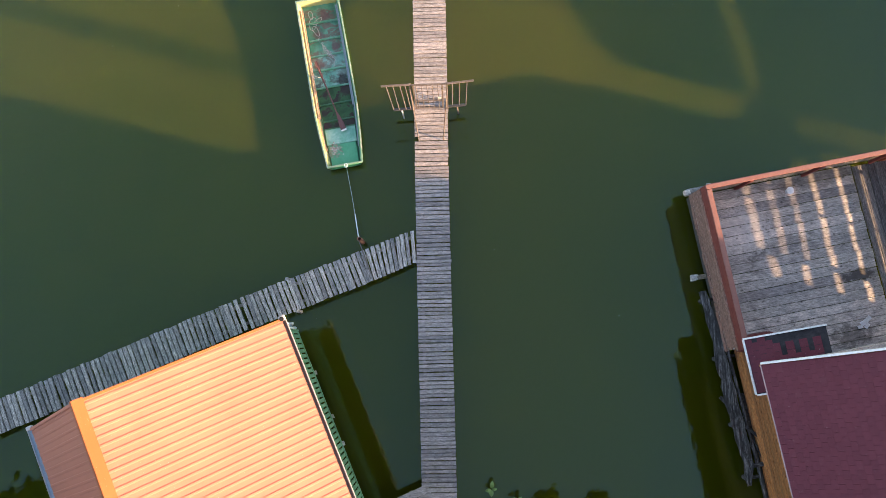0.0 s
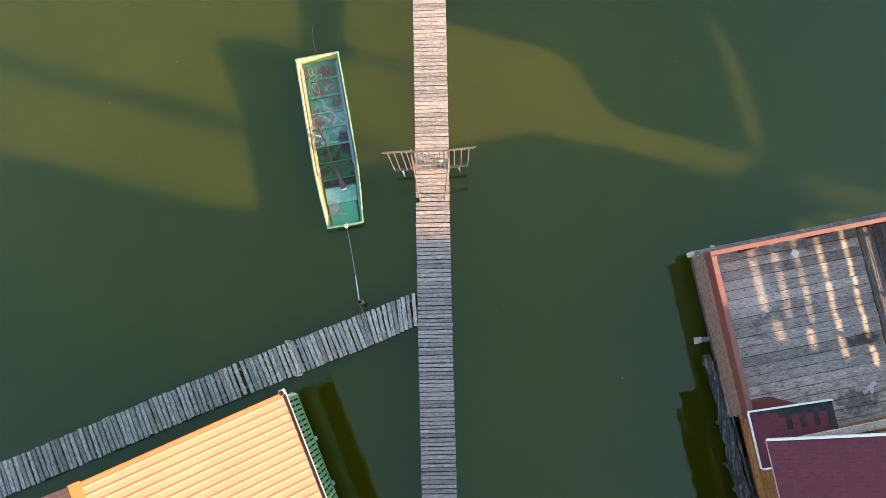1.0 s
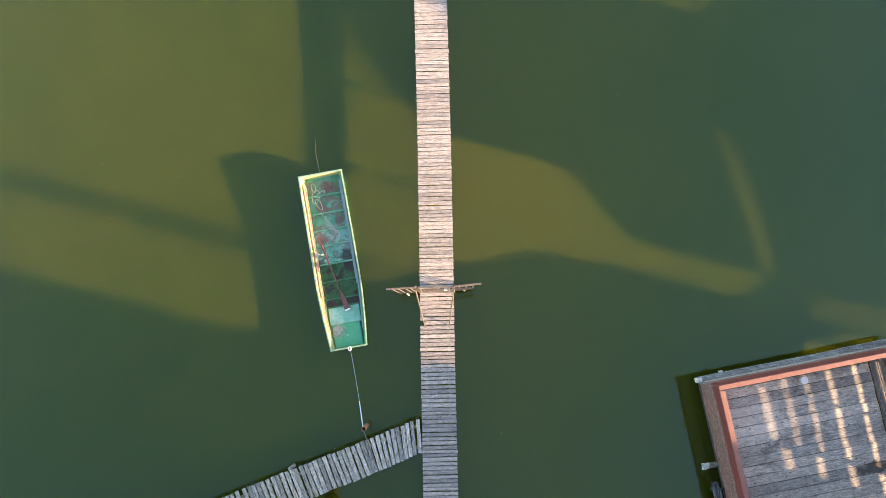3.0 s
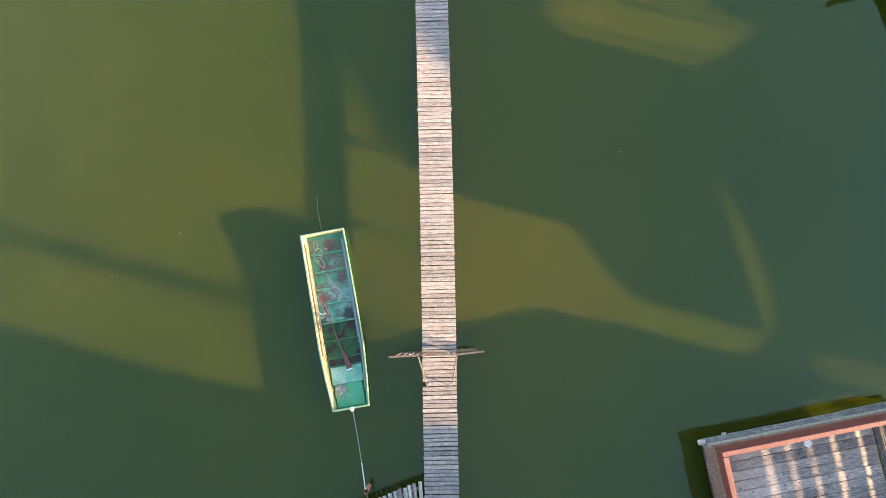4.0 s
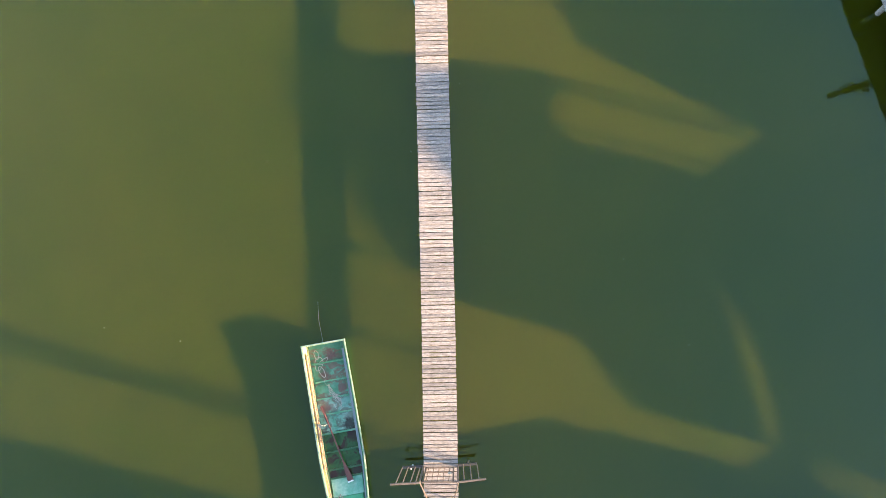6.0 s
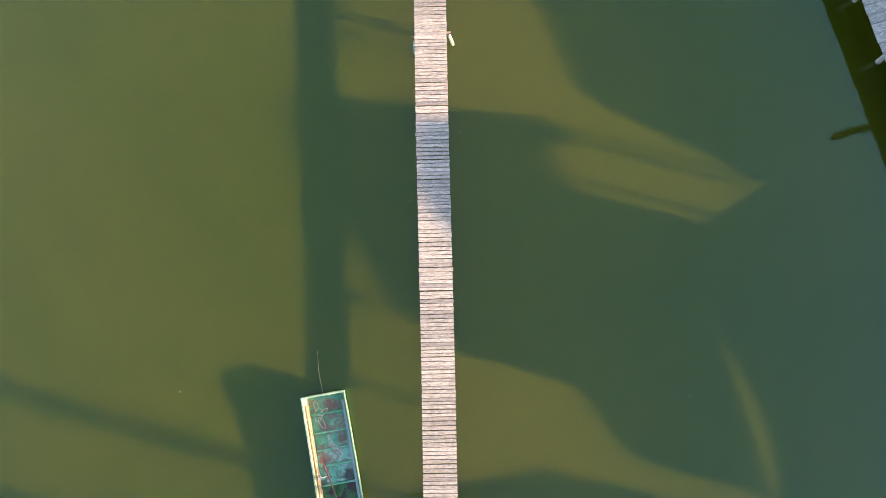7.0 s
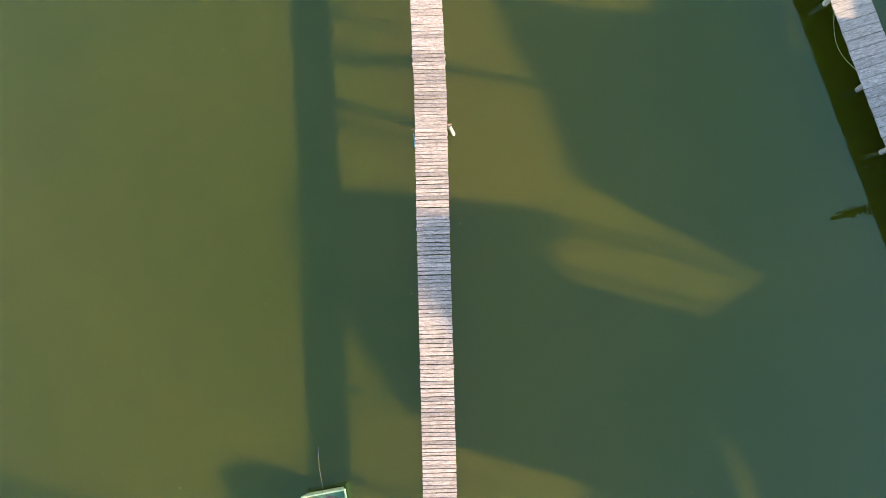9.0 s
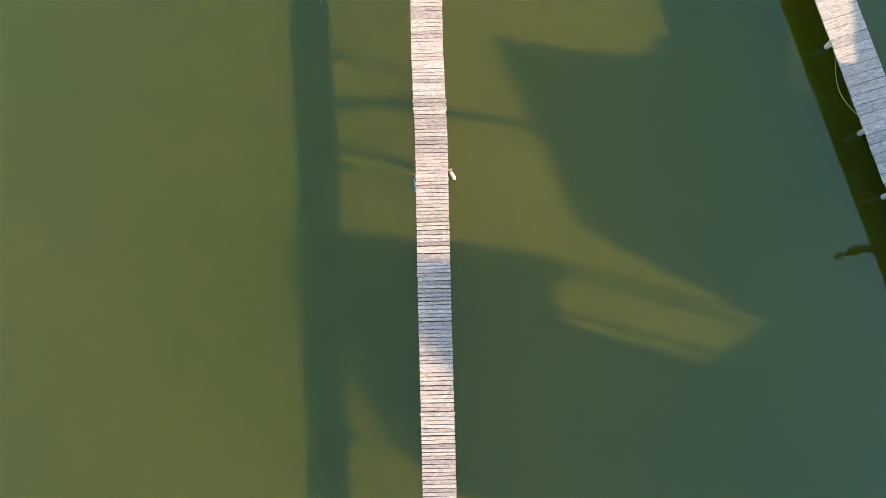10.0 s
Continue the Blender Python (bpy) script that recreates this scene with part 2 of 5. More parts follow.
def water_surface():
    """Turbid lake water: light scatters in it over a few decimetres; a faint ripple on its gloss."""
    m, nt, b = blank("lake_water", 0.03)
    v = place(nt, (1, 1, 1), False, True)
    f = grain(nt, v, 0.12, 4.0, 0.55, 0.4)
    col = ramp(nt, f, [(0.3, (0.031, 0.041, 0.001)), (0.7, (0.045, 0.0485, 0.002))])
    # a slightly brighter, yellower band along the footbridge
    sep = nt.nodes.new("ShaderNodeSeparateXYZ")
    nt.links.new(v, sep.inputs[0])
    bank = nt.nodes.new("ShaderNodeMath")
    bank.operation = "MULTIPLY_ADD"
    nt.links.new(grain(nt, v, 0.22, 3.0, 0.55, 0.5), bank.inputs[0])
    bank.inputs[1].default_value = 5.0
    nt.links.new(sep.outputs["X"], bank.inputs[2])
    yellow_band = nt.nodes.new("ShaderNodeMapRange")
    yellow_band.inputs["From Min"].default_value = -6.0
    yellow_band.inputs["From Max"].default_value = 14.0
    nt.links.new(bank.outputs[0], yellow_band.inputs["Value"])
    col = mixc(nt, ramp(nt, yellow_band.outputs[0], [(0.30, (0, 0, 0)), (0.45, (0.8, 0.8, 0.8)), (0.55, (0.8, 0.8, 0.8)), (0.75, (0, 0, 0))]), col, (0.0525, 0.0515, 0.002))
    nt.links.new(col, b.inputs["Base Color"])
    b.inputs["IOR"].default_value = 1.64
    b.inputs["Specular Tint"].default_value = (0.60, 0.95, 0.76, 1)
    b.inputs["Subsurface Weight"].default_value = 1.0
    b.inputs["Subsurface Radius"].default_value = (0.8, 1.1, 0.55)
    b.inputs["Subsurface Scale"].default_value = 2.5
    w = grain(nt, v, 5.5, 2.0, 0.45, 0.2)
    relief(nt, b, w, 0.13, 0.02)
    return m


M_ROOF = roof_paint()
M_RIDGE = roof_paint("orange_flashing_paint", (0.36, 0.092, 0.022), (0.40, 0.105, 0.028))
M_SHINGLE = shingle_paint()
M_WATER = water_surface()
M_PALEPOST = wood("pale_post", (0.22, 0.21, 0.20), (0.38, 0.365, 0.35), (0.52, 0.50, 0.475))


# ---- the large structure ----
def lake():
    bm = bmesh.new()
    r = [-2500, -300, -60, -30, -15, 0, 15, 30, 60, 300, 2500]
    grid = [[bm.verts.new((x, y, 0)) for x in r] for y in r]
    for a, b in zip(grid, grid[1:]):
        for i in range(len(r) - 1):
            bm.faces.new((a[i], a[i + 1], b[i + 1], b[i]))
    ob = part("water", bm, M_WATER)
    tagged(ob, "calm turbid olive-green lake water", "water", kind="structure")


lake()
rng = random.Random(7)


# ---- the long footbridge ----
PIER_W, PIER_Z = 0.715, 0.50


def pier_x(y):
    """The footbridge's centre line wanders by a few centimetres."""
    return 0.003 + 0.010 * math.sin(y * 0.55 + 0.6) - 0.03 * min(2.0, max(0.0, y - 9.8))


def deck_z(y):
    """The footbridge rises a little towards the north."""
    return PIER_Z + 0.006 * max(0.0, y + 2.5)


def pier_post(parent, x, y, top, lean=0.0, r=0.025):
    bm = bmesh.new()
    rod(bm, (x + lean, y, -1.2), (x, y, top), r * 1.08, r, 10)
    part("post", bm, M_POST, parent)


def footbridge():
    t = thing("footbridge", "long narrow footbridge of weathered grey cross planks on posts", "footbridge", kind="structure")
    for sx in (-0.24, 0.24):
        bm = bmesh.new()
        ys = [-11.5 + 0.5 * i for i in range(55)]
        for a, b in zip(ys, ys[1:]):
            beam(bm, (pier_x(a) + sx, a, deck_z(a) - 0.058), (pier_x(b) + sx, b, deck_z(b) - 0.058), 0.06, 0.03)
        part("stringer", bm, M_POST, t)
    for y in (-10.2, -7.6, -4.6, -1.15, 0.85, 2.75, 5.6, 8.75, 9.2, 11.35, 13.8):
        bm = bmesh.new()
        beam(bm, (pier_x(y) - 0.35, y, deck_z(y) - 0.102), (pier_x(y) + 0.35, y, deck_z(y) - 0.1), 0.05, 0.055)
        part("crossbeam", bm, M_POST, t)
        for sx in (-0.31, 0.31):
            pier_post(t, pier_x(y) + sx, y + 0.07, deck_z(y) - 0.06)
    # the leaning post whose foot comes out beside the planks
    return t


bridge = footbridge()


# ---- the branch footbridge ----
BR = [(-0.385, -4.33), (-1.6, -4.80), (-4.02, -5.69), (-9.10, -7.70), (-12.0, -8.85)]


def along(pts, s):
    for (x0, y0), (x1, y1) in zip(pts, pts[1:]):
        d = math.hypot(x1 - x0, y1 - y0)
        if s <= d:
            return x0 + (x1 - x0) * s / d, y0 + (y1 - y0) * s / d, math.atan2(y1 - y0, x1 - x0)
        s -= d
    return x1, y1, math.atan2(y1 - y0, x1 - x0)


def branch_bridge():
    t = thing("branch_footbridge", "side footbridge of narrow grey weathered planks with open gaps", "footbridge", kind="structure")
    for off in (-0.2, 0.2):
        bm = bmesh.new()
        for i in range(24):
            a, b = along(BR, 0.02 + i * 0.5), along(BR, 0.02 + i * 0.5 + 0.5)
            n0, n1 = (-math.sin(a[2]) * off, math.cos(a[2]) * off), (-math.sin(b[2]) * off, math.cos(b[2]) * off)
            beam(bm, (a[0] + n0[0], a[1] + n0[1], PIER_Z - 0.062), (b[0] + n1[0], b[1] + n1[1], PIER_Z - 0.062), 0.06, 0.04)
        part("stringer", bm, M_POST, t)
    for s in (0.45, 2.9, 5.2, 7.6, 10.0):
        x, y, a = along(BR, s)
        for off in (-0.27, 0.27):
            pier_post(t, x - math.sin(a) * off, y + math.cos(a) * off, PIER_Z - 0.06)
    for x, y in ((-3.13, -4.97), (-2.91, -5.65)):
        bm = bmesh.new()
        rod(bm, (x, y, -1.0), (x, y, 0.44), 0.045, 0.04, 8)
        rod(bm, (x, y, 0.44), (x, y, 0.47), 0.04, 0.025, 8)
        part("post", bm, M_PALEPOST, t, "post with a whitened top")
    return t


branch = branch_bridge()


# ---- the gate across the footbridge ----
M_GATEBOX = paint("lock_grey", (0.42, 0.40, 0.37), (0.30, 0.27, 0.24), 0.6, 12.0, 0.6)

def gate():
    t = thing("gate", "rusty steel barred gate with side wings across the footbridge", "gate", pose(0, -1.37, 0))
    zt, zb = 2.14, 0.62

    def bar(name, a, b, r, mat=M_RUST, lab=""):
        bm = bmesh.new()
        rod(bm, a, b, r, r, 8)
        return part(name, bm, mat, t, lab)

    def flat(name, a, b, w, h, mat=M_RUST, lab=""):
        bm = bmesh.new()
        beam(bm, a, b, w, h, 0.004)
        return part(name, bm, mat, t, lab)
    # posts
    for x in (-0.36, 0.36):
        flat("post", (x, 0, 0.30), (x, 0.02, zt), 0.035, 0.035)
    # the leaf
    leaf = part("leaf_frame", leaf_frame(), M_RUST, t)
    for i in range(5):
        bm = bmesh.new()
        x = -0.30 + 0.108 * (i + 0.5)
        rod(bm, (x, 0.0, zb), (x, 0.01, zt - 0.05), 0.008, 0.008, 6)
        part("bar", bm, M_RUST, leaf)
    bm = bmesh.new()
    box(bm, (0.20, 0.0, 1.28), (0.075, 0.045, 0.13), None, 0.008)
    part("lock_box", bm, M_GATEBOX, leaf, "pale grey lock box")
    # wings
    flat("top_rail", (-0.36, 0, zt), (-0.92, -0.02, zt), 0.035, 0.035)
    flat("top_rail", (0.36, 0, zt), (0.89, 0.05, zt), 0.035, 0.035)
    flat("bottom_rail", (-0.36, 0.02, 0.52), (-0.80, 0.0, 0.50), 0.05, 0.05, M_DARKMETAL, "dark steel")
    flat("bottom_rail", (0.36, 0.03, 0.55), (0.76, 0.06, 0.55), 0.05, 0.05, M_DARKMETAL, "dark steel")
    for x in (0.47, 0.61, 0.755):
        flat("bar", (x, 0.06, 0.55), (x + 0.005, 0.04, zt), 0.018, 0.018)
    for x, xt in ((-0.80, -0.82), (-0.68, -0.69), (-0.53, -0.55), (-0.43, -0.45)):
        flat("bar", (x, 0.0, 0.52), (xt, -0.02, zt), 0.018, 0.018)
    # braces down to the planks
    bar("brace", (-0.37, -0.03, 1.95), (-0.265, -0.72, 0.52), 0.013)
    bar("brace", (0.37, -0.03, 1.95), (0.255, -0.70, 0.52), 0.013)
    # stays down into the water
    bm = bmesh.new()
    rod(bm, (-0.62, -0.03, 0.5), (-0.60, -0.06, -0.6), 0.018, 0.018, 8)
    part("stay", bm, M_WHITE, t, "pale pipe foot")
    bm = bmesh.new()
    rod(bm, (0.56, 0.03, 0.52), (0.64, 0.03, -0.6), 0.022, 0.022, 8)
    part("stay", bm, M_RUST, t)


def leaf_frame():
    bm = bmesh.new()
    for a, b in (((-0.30, 0, 0.58), (-0.30, 0, 2.12)), ((0.27, 0, 0.58), (0.27, 0, 2.12)), ((-0.30, 0, 0.60), (0.27, 0, 0.60)), ((-0.30, 0, 1.10), (0.27, 0, 1.10)), ((-0.34, 0, 2.10), (0.34, 0, 2.12))):
        beam(bm, a, b, 0.03, 0.03)
    return bm


gate()


# ---- the boat ----
BOAT_L = 3.82
boat_turn = math.atan2(0.595, 3.78)


def boat_half(y):
    """Half the beam at the gunwale, from the lower end (0) to the upper end."""
    pts = [(0, 0.385), (0.6, 0.44), (1.25, 0.482), (2.4, 0.482), (3.82, 0.472)]
    for (a, wa), (b, wb) in zip(pts, pts[1:]):
        if y <= b:
            return wa + (wb - wa) * (y - a) / (b - a)
    return pts[-1][1]


def boat_sheer(y):
    return 0.30 + 0.07 * ((y - 1.6) / 2.2) ** 2 - 0.03 * (1 - y / BOAT_L)


def boat_floor(y):
    return 0.015 + 0.06 * max(0.0, (0.9 - y) / 0.9) ** 2 + 0.05 * max(0.0, (y - 3.0) / 0.8) ** 2


def blotch(nt, v, c, radius, strength=0.9):
    """A stain with a ragged edge round c."""
    off = nt.nodes.new("ShaderNodeVectorMath")
    off.operation = "DISTANCE"
    nt.links.new(v, off.inputs[0])
    off.inputs[1].default_value = (*c, 0.08)
    rag = nt.nodes.new("ShaderNodeMath")
    rag.operation = "MULTIPLY_ADD"
    nt.links.new(grain(nt, v, 9.0, 5.0, 0.7), rag.inputs[0])
    rag.inputs[1].default_value = radius * 1.6
    nt.links.new(off.outputs["Value"], rag.inputs[2])
    return ramp(nt, rag.outputs[0], [(radius * 1.35, (strength, strength, strength)), (radius * 1.8, (0, 0, 0))])


def boat_paint():
    """Green bottom boards: worn pale amidships, muddy towards one end, the mud dried in patches."""
    m, nt, b = blank("boat_green_paint", 0.5)
    v = place(nt, (1, 1, 1), False)
    sep = nt.nodes.new("ShaderNodeSeparateXYZ")
    nt.links.new(v, sep.inputs[0])
    run = nt.nodes.new("ShaderNodeMath")
    run.operation = "DIVIDE"
    nt.links.new(sep.outputs["Y"], run.inputs[0])
    run.inputs[1].default_value = BOAT_L
    f = grain(nt, v, 2.6, 6.0, 0.65, 0.5)
    g = grain(nt, v, 14.0, 4.0, 0.6)
    col = ramp(nt, f, [(0.3, (0.035, 0.17, 0.085)), (0.5, (0.06, 0.25, 0.14)), (0.7, (0.13, 0.34, 0.23))])
    worn = ramp(nt, run.outputs[0], [(0.44, (0, 0, 0)), (0.49, (0.9, 0.9, 0.9)), (0.66, (0.9, 0.9, 0.9)), (0.72, (0.15, 0.15, 0.15))])
    pale = ramp(nt, f, [(0.35, (0.12, 0.37, 0.26)), (0.6, (0.33, 0.53, 0.45))])
    col = mixc(nt, worn, col, pale)
    mud = ramp(nt, grain(nt, place(nt, (1.0, 1.6, 1.0), False), 3.2, 6.0, 0.7, 0.9), [(0.485, (0, 0, 0)), (0.54, (0.85, 0.85, 0.85))])
    reach = ramp(nt, run.outputs[0], [(0.24, (0, 0, 0)), (0.30, (0.9, 0.9, 0.9)), (0.5, (0.9, 0.9, 0.9)), (0.58, (0.55, 0.55, 0.55)), (0.70, (0.9, 0.9, 0.9))])
    tone = ramp(nt, run.outputs[0], [(0.50, (0.035, 0.018, 0.013)), (0.62, (0.19, 0.105, 0.085))])
    col = mixc(nt, mixc(nt, 1.0, mud, reach, "MULTIPLY"), col, tone)
    for c, radius, stain in (((0.24, 2.02), 0.17, (0.030, 0.016, 0.012)), ((0.30, 1.84), 0.12, (0.025, 0.014, 0.010)), ((-0.22, 2.42), 0.15, (0.22, 0.12, 0.095)), ((0.06, 3.55), 0.17, (0.16, 0.085, 0.075)), ((-0.12, 3.12), 0.16, (0.17, 0.10, 0.085)), ((0.20, 2.80), 0.12, (0.17, 0.10, 0.085))):
        col = mixc(nt, blotch(nt, v, c, radius), col, stain)
    col = mixc(nt, 1.0, col, ramp(nt, g, [(0.3, (0.78, 0.78, 0.78)), (0.7, (1.12, 1.12, 1.12))]), "MULTIPLY")
    nt.links.new(col, b.inputs["Base Color"])
    relief(nt, b, g, 0.2, 0.004)
    return m


M_BOAT = boat_paint()
M_PALEGREEN = paint("worn_turquoise", (0.15, 0.39, 0.28), (0.38, 0.56, 0.48), 0.5, 4.0, 0.8)
M_DECKGREEN = paint("end_deck_green", (0.075, 0.34, 0.17), (0.13, 0.40, 0.24), 0.5, 5.0, 0.6)
M_FRAME = paint("boat_frame_green", (0.09, 0.31, 0.18), (0.24, 0.45, 0.34), 0.5, 6.0, 0.8)
M_WETFRAME = paint("wet_frame_green", (0.03, 0.12, 0.05), (0.06, 0.16, 0.08), 0.35, 6.0, 0.8)
M_RIM = paint("boat_pale_rim", (0.14, 0.26, 0.17), (0.36, 0.38, 0.32), 0.5, 8.0, 0.8)
# the low sun's yellow on the inner faces is put into this colour
M_SUNLIT_SIDE = paint("boat_sunlit_yellow_green", (0.50, 0.47, 0.20), (0.38, 0.44, 0.24), 0.5, 6.0, 0.7)
# blue-grey copy of the rail wood, with the east side's shade in its colour
M_SHADED_RAIL = paint("boat_shaded_side_rail", (0.24, 0.27, 0.30), (0.36, 0.36, 0.36), 0.6, 9.0, 0.6)
M_OAR = paint("red_oar", (0.115, 0.042, 0.038), (0.17, 0.08, 0.072), 0.6, 10.0, 0.6)
M_ROPE = paint("pale_rope", (0.50, 0.49, 0.46), (0.36, 0.34, 0.31), 0.9, 30.0, 0.5)


def boat():
    t = thing("rowing_boat", "green flat-bottomed wooden rowing boat with peeling paint, moored", "boat", Matrix.Translation((-1.89, -2.515, 0)) @ Matrix.Rotation(boat_turn, 4, "Z"))
    n = 20
    ys = [BOAT_L * i / n for i in range(n + 1)]
    wb = 0.075

    def strip(bm, rows):
        for a, b in zip(rows, rows[1:]):
            m = len(a)
            for k in range(m):
                bm.faces.new((a[k], a[(k + 1) % m], b[(k + 1) % m], b[k]))
        bm.faces.new(rows[0])
        bm.faces.new(rows[-1])
        bmesh.ops.recalc_face_normals(bm, faces=bm.faces[:])
    # bottom boards
    bm = bmesh.new()
    rows = []
    for y in ys:
        w, f = boat_half(y) - wb, boat_floor(y)
        rows.append([bm.verts.new((x, y, z)) for x, z in ((-w, f), (w, f), (w, f + 0.025), (-w, f + 0.025))])
    strip(bm, rows)
    part("bottom", bm, M_BOAT, t)
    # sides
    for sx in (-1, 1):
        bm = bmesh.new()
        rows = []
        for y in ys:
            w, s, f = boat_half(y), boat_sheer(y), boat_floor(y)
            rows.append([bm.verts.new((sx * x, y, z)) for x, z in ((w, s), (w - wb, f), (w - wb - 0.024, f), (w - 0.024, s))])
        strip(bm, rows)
        # sunlit yellow on the west side, plain green on the east side
        part("side", bm, M_SUNLIT_SIDE if sx < 0 else M_FRAME, t, "boat side coloured sunlit yellow-green" if sx < 0 else "green painted side")
        bm = bmesh.new()
        rows = []
        for y in ys:
            w, s = boat_half(y), boat_sheer(y)
            rows.append([bm.verts.new((sx * x, y, z)) for x, z in ((w + 0.010, s - 0.006), (w + 0.010, s + 0.018), (w - 0.018, s + 0.020), (w - 0.018, s - 0.012))])
        strip(bm, rows)
        part("gunwale", bm, M_RIM, t, "pale green rim")
        for off, drop, mat, hw, first in ((0.068, 0.045, M_SHADED_RAIL if sx > 0 else M_PINKWOOD, 0.011, 0.2), (0.098, 0.075, M_SHADED_RAIL if sx > 0 else M_PINKWOOD, 0.012, 1.2 if sx > 0 else 1.0)):
            bm = bmesh.new()
            rows = []
            for y in ys[1:-1]:
                if y < first:
                    continue
                w, s = boat_half(y) - off, boat_sheer(y) - drop
                rows.append([bm.verts.new((sx * x, y, z)) for x, z in ((w + hw, s - 0.02), (w + hw, s + 0.012), (w - hw, s + 0.012), (w - hw, s - 0.02))])
            strip(bm, rows)
            part("side_rail", bm, mat, t, "bare wooden inner rail")
    # ends
    for y0, y1 in ((0.0, 0.03), (BOAT_L - 0.03, BOAT_L)):
        bm = bmesh.new()
        w, s, f = boat_half(y0), boat_sheer(y0), boat_floor(y0)
        vs = []
        for y in (y0, y1):
            vs.append([bm.verts.new(p) for p in ((-w + 0.03, y, s), (-w + wb, y, f), (w - wb, y, f), (w - 0.03, y, s))])
        bm.faces.new(vs[0][::-1])
        bm.faces.new(vs[1])
        for k in range(4):
            bm.faces.new((vs[0][k], vs[0][(k + 1) % 4], vs[1][(k + 1) % 4], vs[1][k]))
        bmesh.ops.recalc_face_normals(bm, faces=bm.faces[:])
        # the far end board takes the sunlit yellow too
        part("transom", bm, M_DECKGREEN if y0 < 1 else M_SUNLIT_SIDE, t, "green painted end board" if y0 < 1 else "end board coloured sunlit yellow-green")
    for y in (0.012, BOAT_L - 0.012):
        bm = bmesh.new()
        beam(bm, (-boat_half(y) - 0.01, y, boat_sheer(y) + 0.02), (boat_half(y) + 0.01, y, boat_sheer(y) + 0.02), 0.038, 0.03, 0.006)
        part("end_rail", bm, M_RIM, t)
    # floor frames, bench and the sloping end board
    for y, h in ((0.92, 0.05), (1.10, 0.05), (1.48, 0.06), (1.87, 0.06), (2.28, 0.06), (2.62, 0.05), (2.99, 0.05), (3.39, 0.05)):
        bm = bmesh.new()
        w = boat_half(y) - 0.10
        box(bm, (0, y, boat_floor(y) + 0.02 + h / 2), (2 * w, 0.035, h), None, 0.006)
        wet = 0.9 < y < 1.8
        part("floor_frame", bm, M_WETFRAME if wet else M_FRAME, t, "wet dark green frame" if wet else "worn pale green frame")
    bm = bmesh.new()
    box(bm, (0.0, 0.285, 0.155), (0.60, 0.49, 0.02), Matrix.Rotation(-0.03, 3, "X"), 0.005)
    part("end_deck", bm, M_DECKGREEN, t, "green end deck board")
    bm = bmesh.new()
    box(bm, (0.0, 0.72, 0.12), (0.67, 0.37, 0.018), Matrix.Rotation(-0.16, 3, "X"), 0.005)
    part("end_deck", bm, M_PALEGREEN, t, "pale worn turquoise deck board")
    # brown bilge water between the middle frames
    bm = bmesh.new()
    w = boat_half(1.4) - 0.13
    slab(bm, [(-w, 0.93, 0.058), (w, 0.93, 0.058), (w, 1.85, 0.058), (-w, 1.85, 0.058)], 0.015)
    part("bilge_water", bm, M_BILGE, t, "shallow brown bilge water")
    return t


def bilge():
    m, nt, b = blank("brown_bilge", 0.12)
    v = place(nt, (1, 1, 1), False)
    f = grain(nt, v, 3.0, 5.0, 0.6, 0.6)
    col = ramp(nt, f, [(0.36, (0.018, 0.055, 0.014)), (0.52, (0.035, 0.105, 0.032)), (0.58, (0.035, 0.020, 0.013)), (0.75, (0.055, 0.027, 0.02))])
    for c, radius in (((0.0, 0.96), 0.16), ((0.25, 1.0), 0.16), ((0.28, 1.75), 0.17), ((-0.30, 1.3), 0.10), ((-0.26, 0.98), 0.14)):
        col = mixc(nt, blotch(nt, v, c, radius, 0.85), col, (0.040, 0.019, 0.014))
    nt.links.new(col, b.inputs["Base Color"])
    return m


M_PINKWOOD = wood("bare_rail_wood", (0.15, 0.085, 0.06), (0.32, 0.21, 0.155), (0.50, 0.38, 0.31))
M_BILGE = bilge()
the_boat = boat()
BOAT_M = the_boat.matrix_basis.copy()


def on_boat(x, y, z):
    return BOAT_M @ Vector((x, y, z))


def oar():
    t = thing("oar", "red-brown painted wooden oar lying in the rowing boat", "oar")
    a, b = on_boat(-0.27, 2.42, 0.155), on_boat(0.09, 0.82, 0.175)
    d = (b - a).normalized()
    bm = bmesh.new()
    rod(bm, a + d * 0.12, b - d * 0.42, 0.017, 0.015, 8)
    part("shaft", bm, M_OAR, t)
    n = Vector((0, 0, 1)).cross(d).normalized()

    def blade(p0, p1, w0, w1, mat, name):
        bm = bmesh.new()
        k = 6
        top = []
        for s in (1, -1):
            for i in range(k + 1) if s > 0 else range(k, -1, -1):
                q = i / k
                w = (w0 + (w1 - w0) * math.sin(q * math.pi / 2)) / 2
                top.append(p0.lerp(p1, q) + n * w * s)
        slab(bm, top, 0.016)
        part(name, bm, mat, t)
    blade(b - d * 0.46, b, 0.03, 0.125, M_OAR, "blade")
    blade(a + d * 0.34, a - d * 0.06, 0.045, 0.06, M_OAR, "spare_blade")
    bm = bmesh.new()
    beam(bm, b - n * 0.06, b + n * 0.06, 0.03, 0.022)
    part("blade_tip", bm, M_WHITE, t, "pale worn blade tip")


oar()


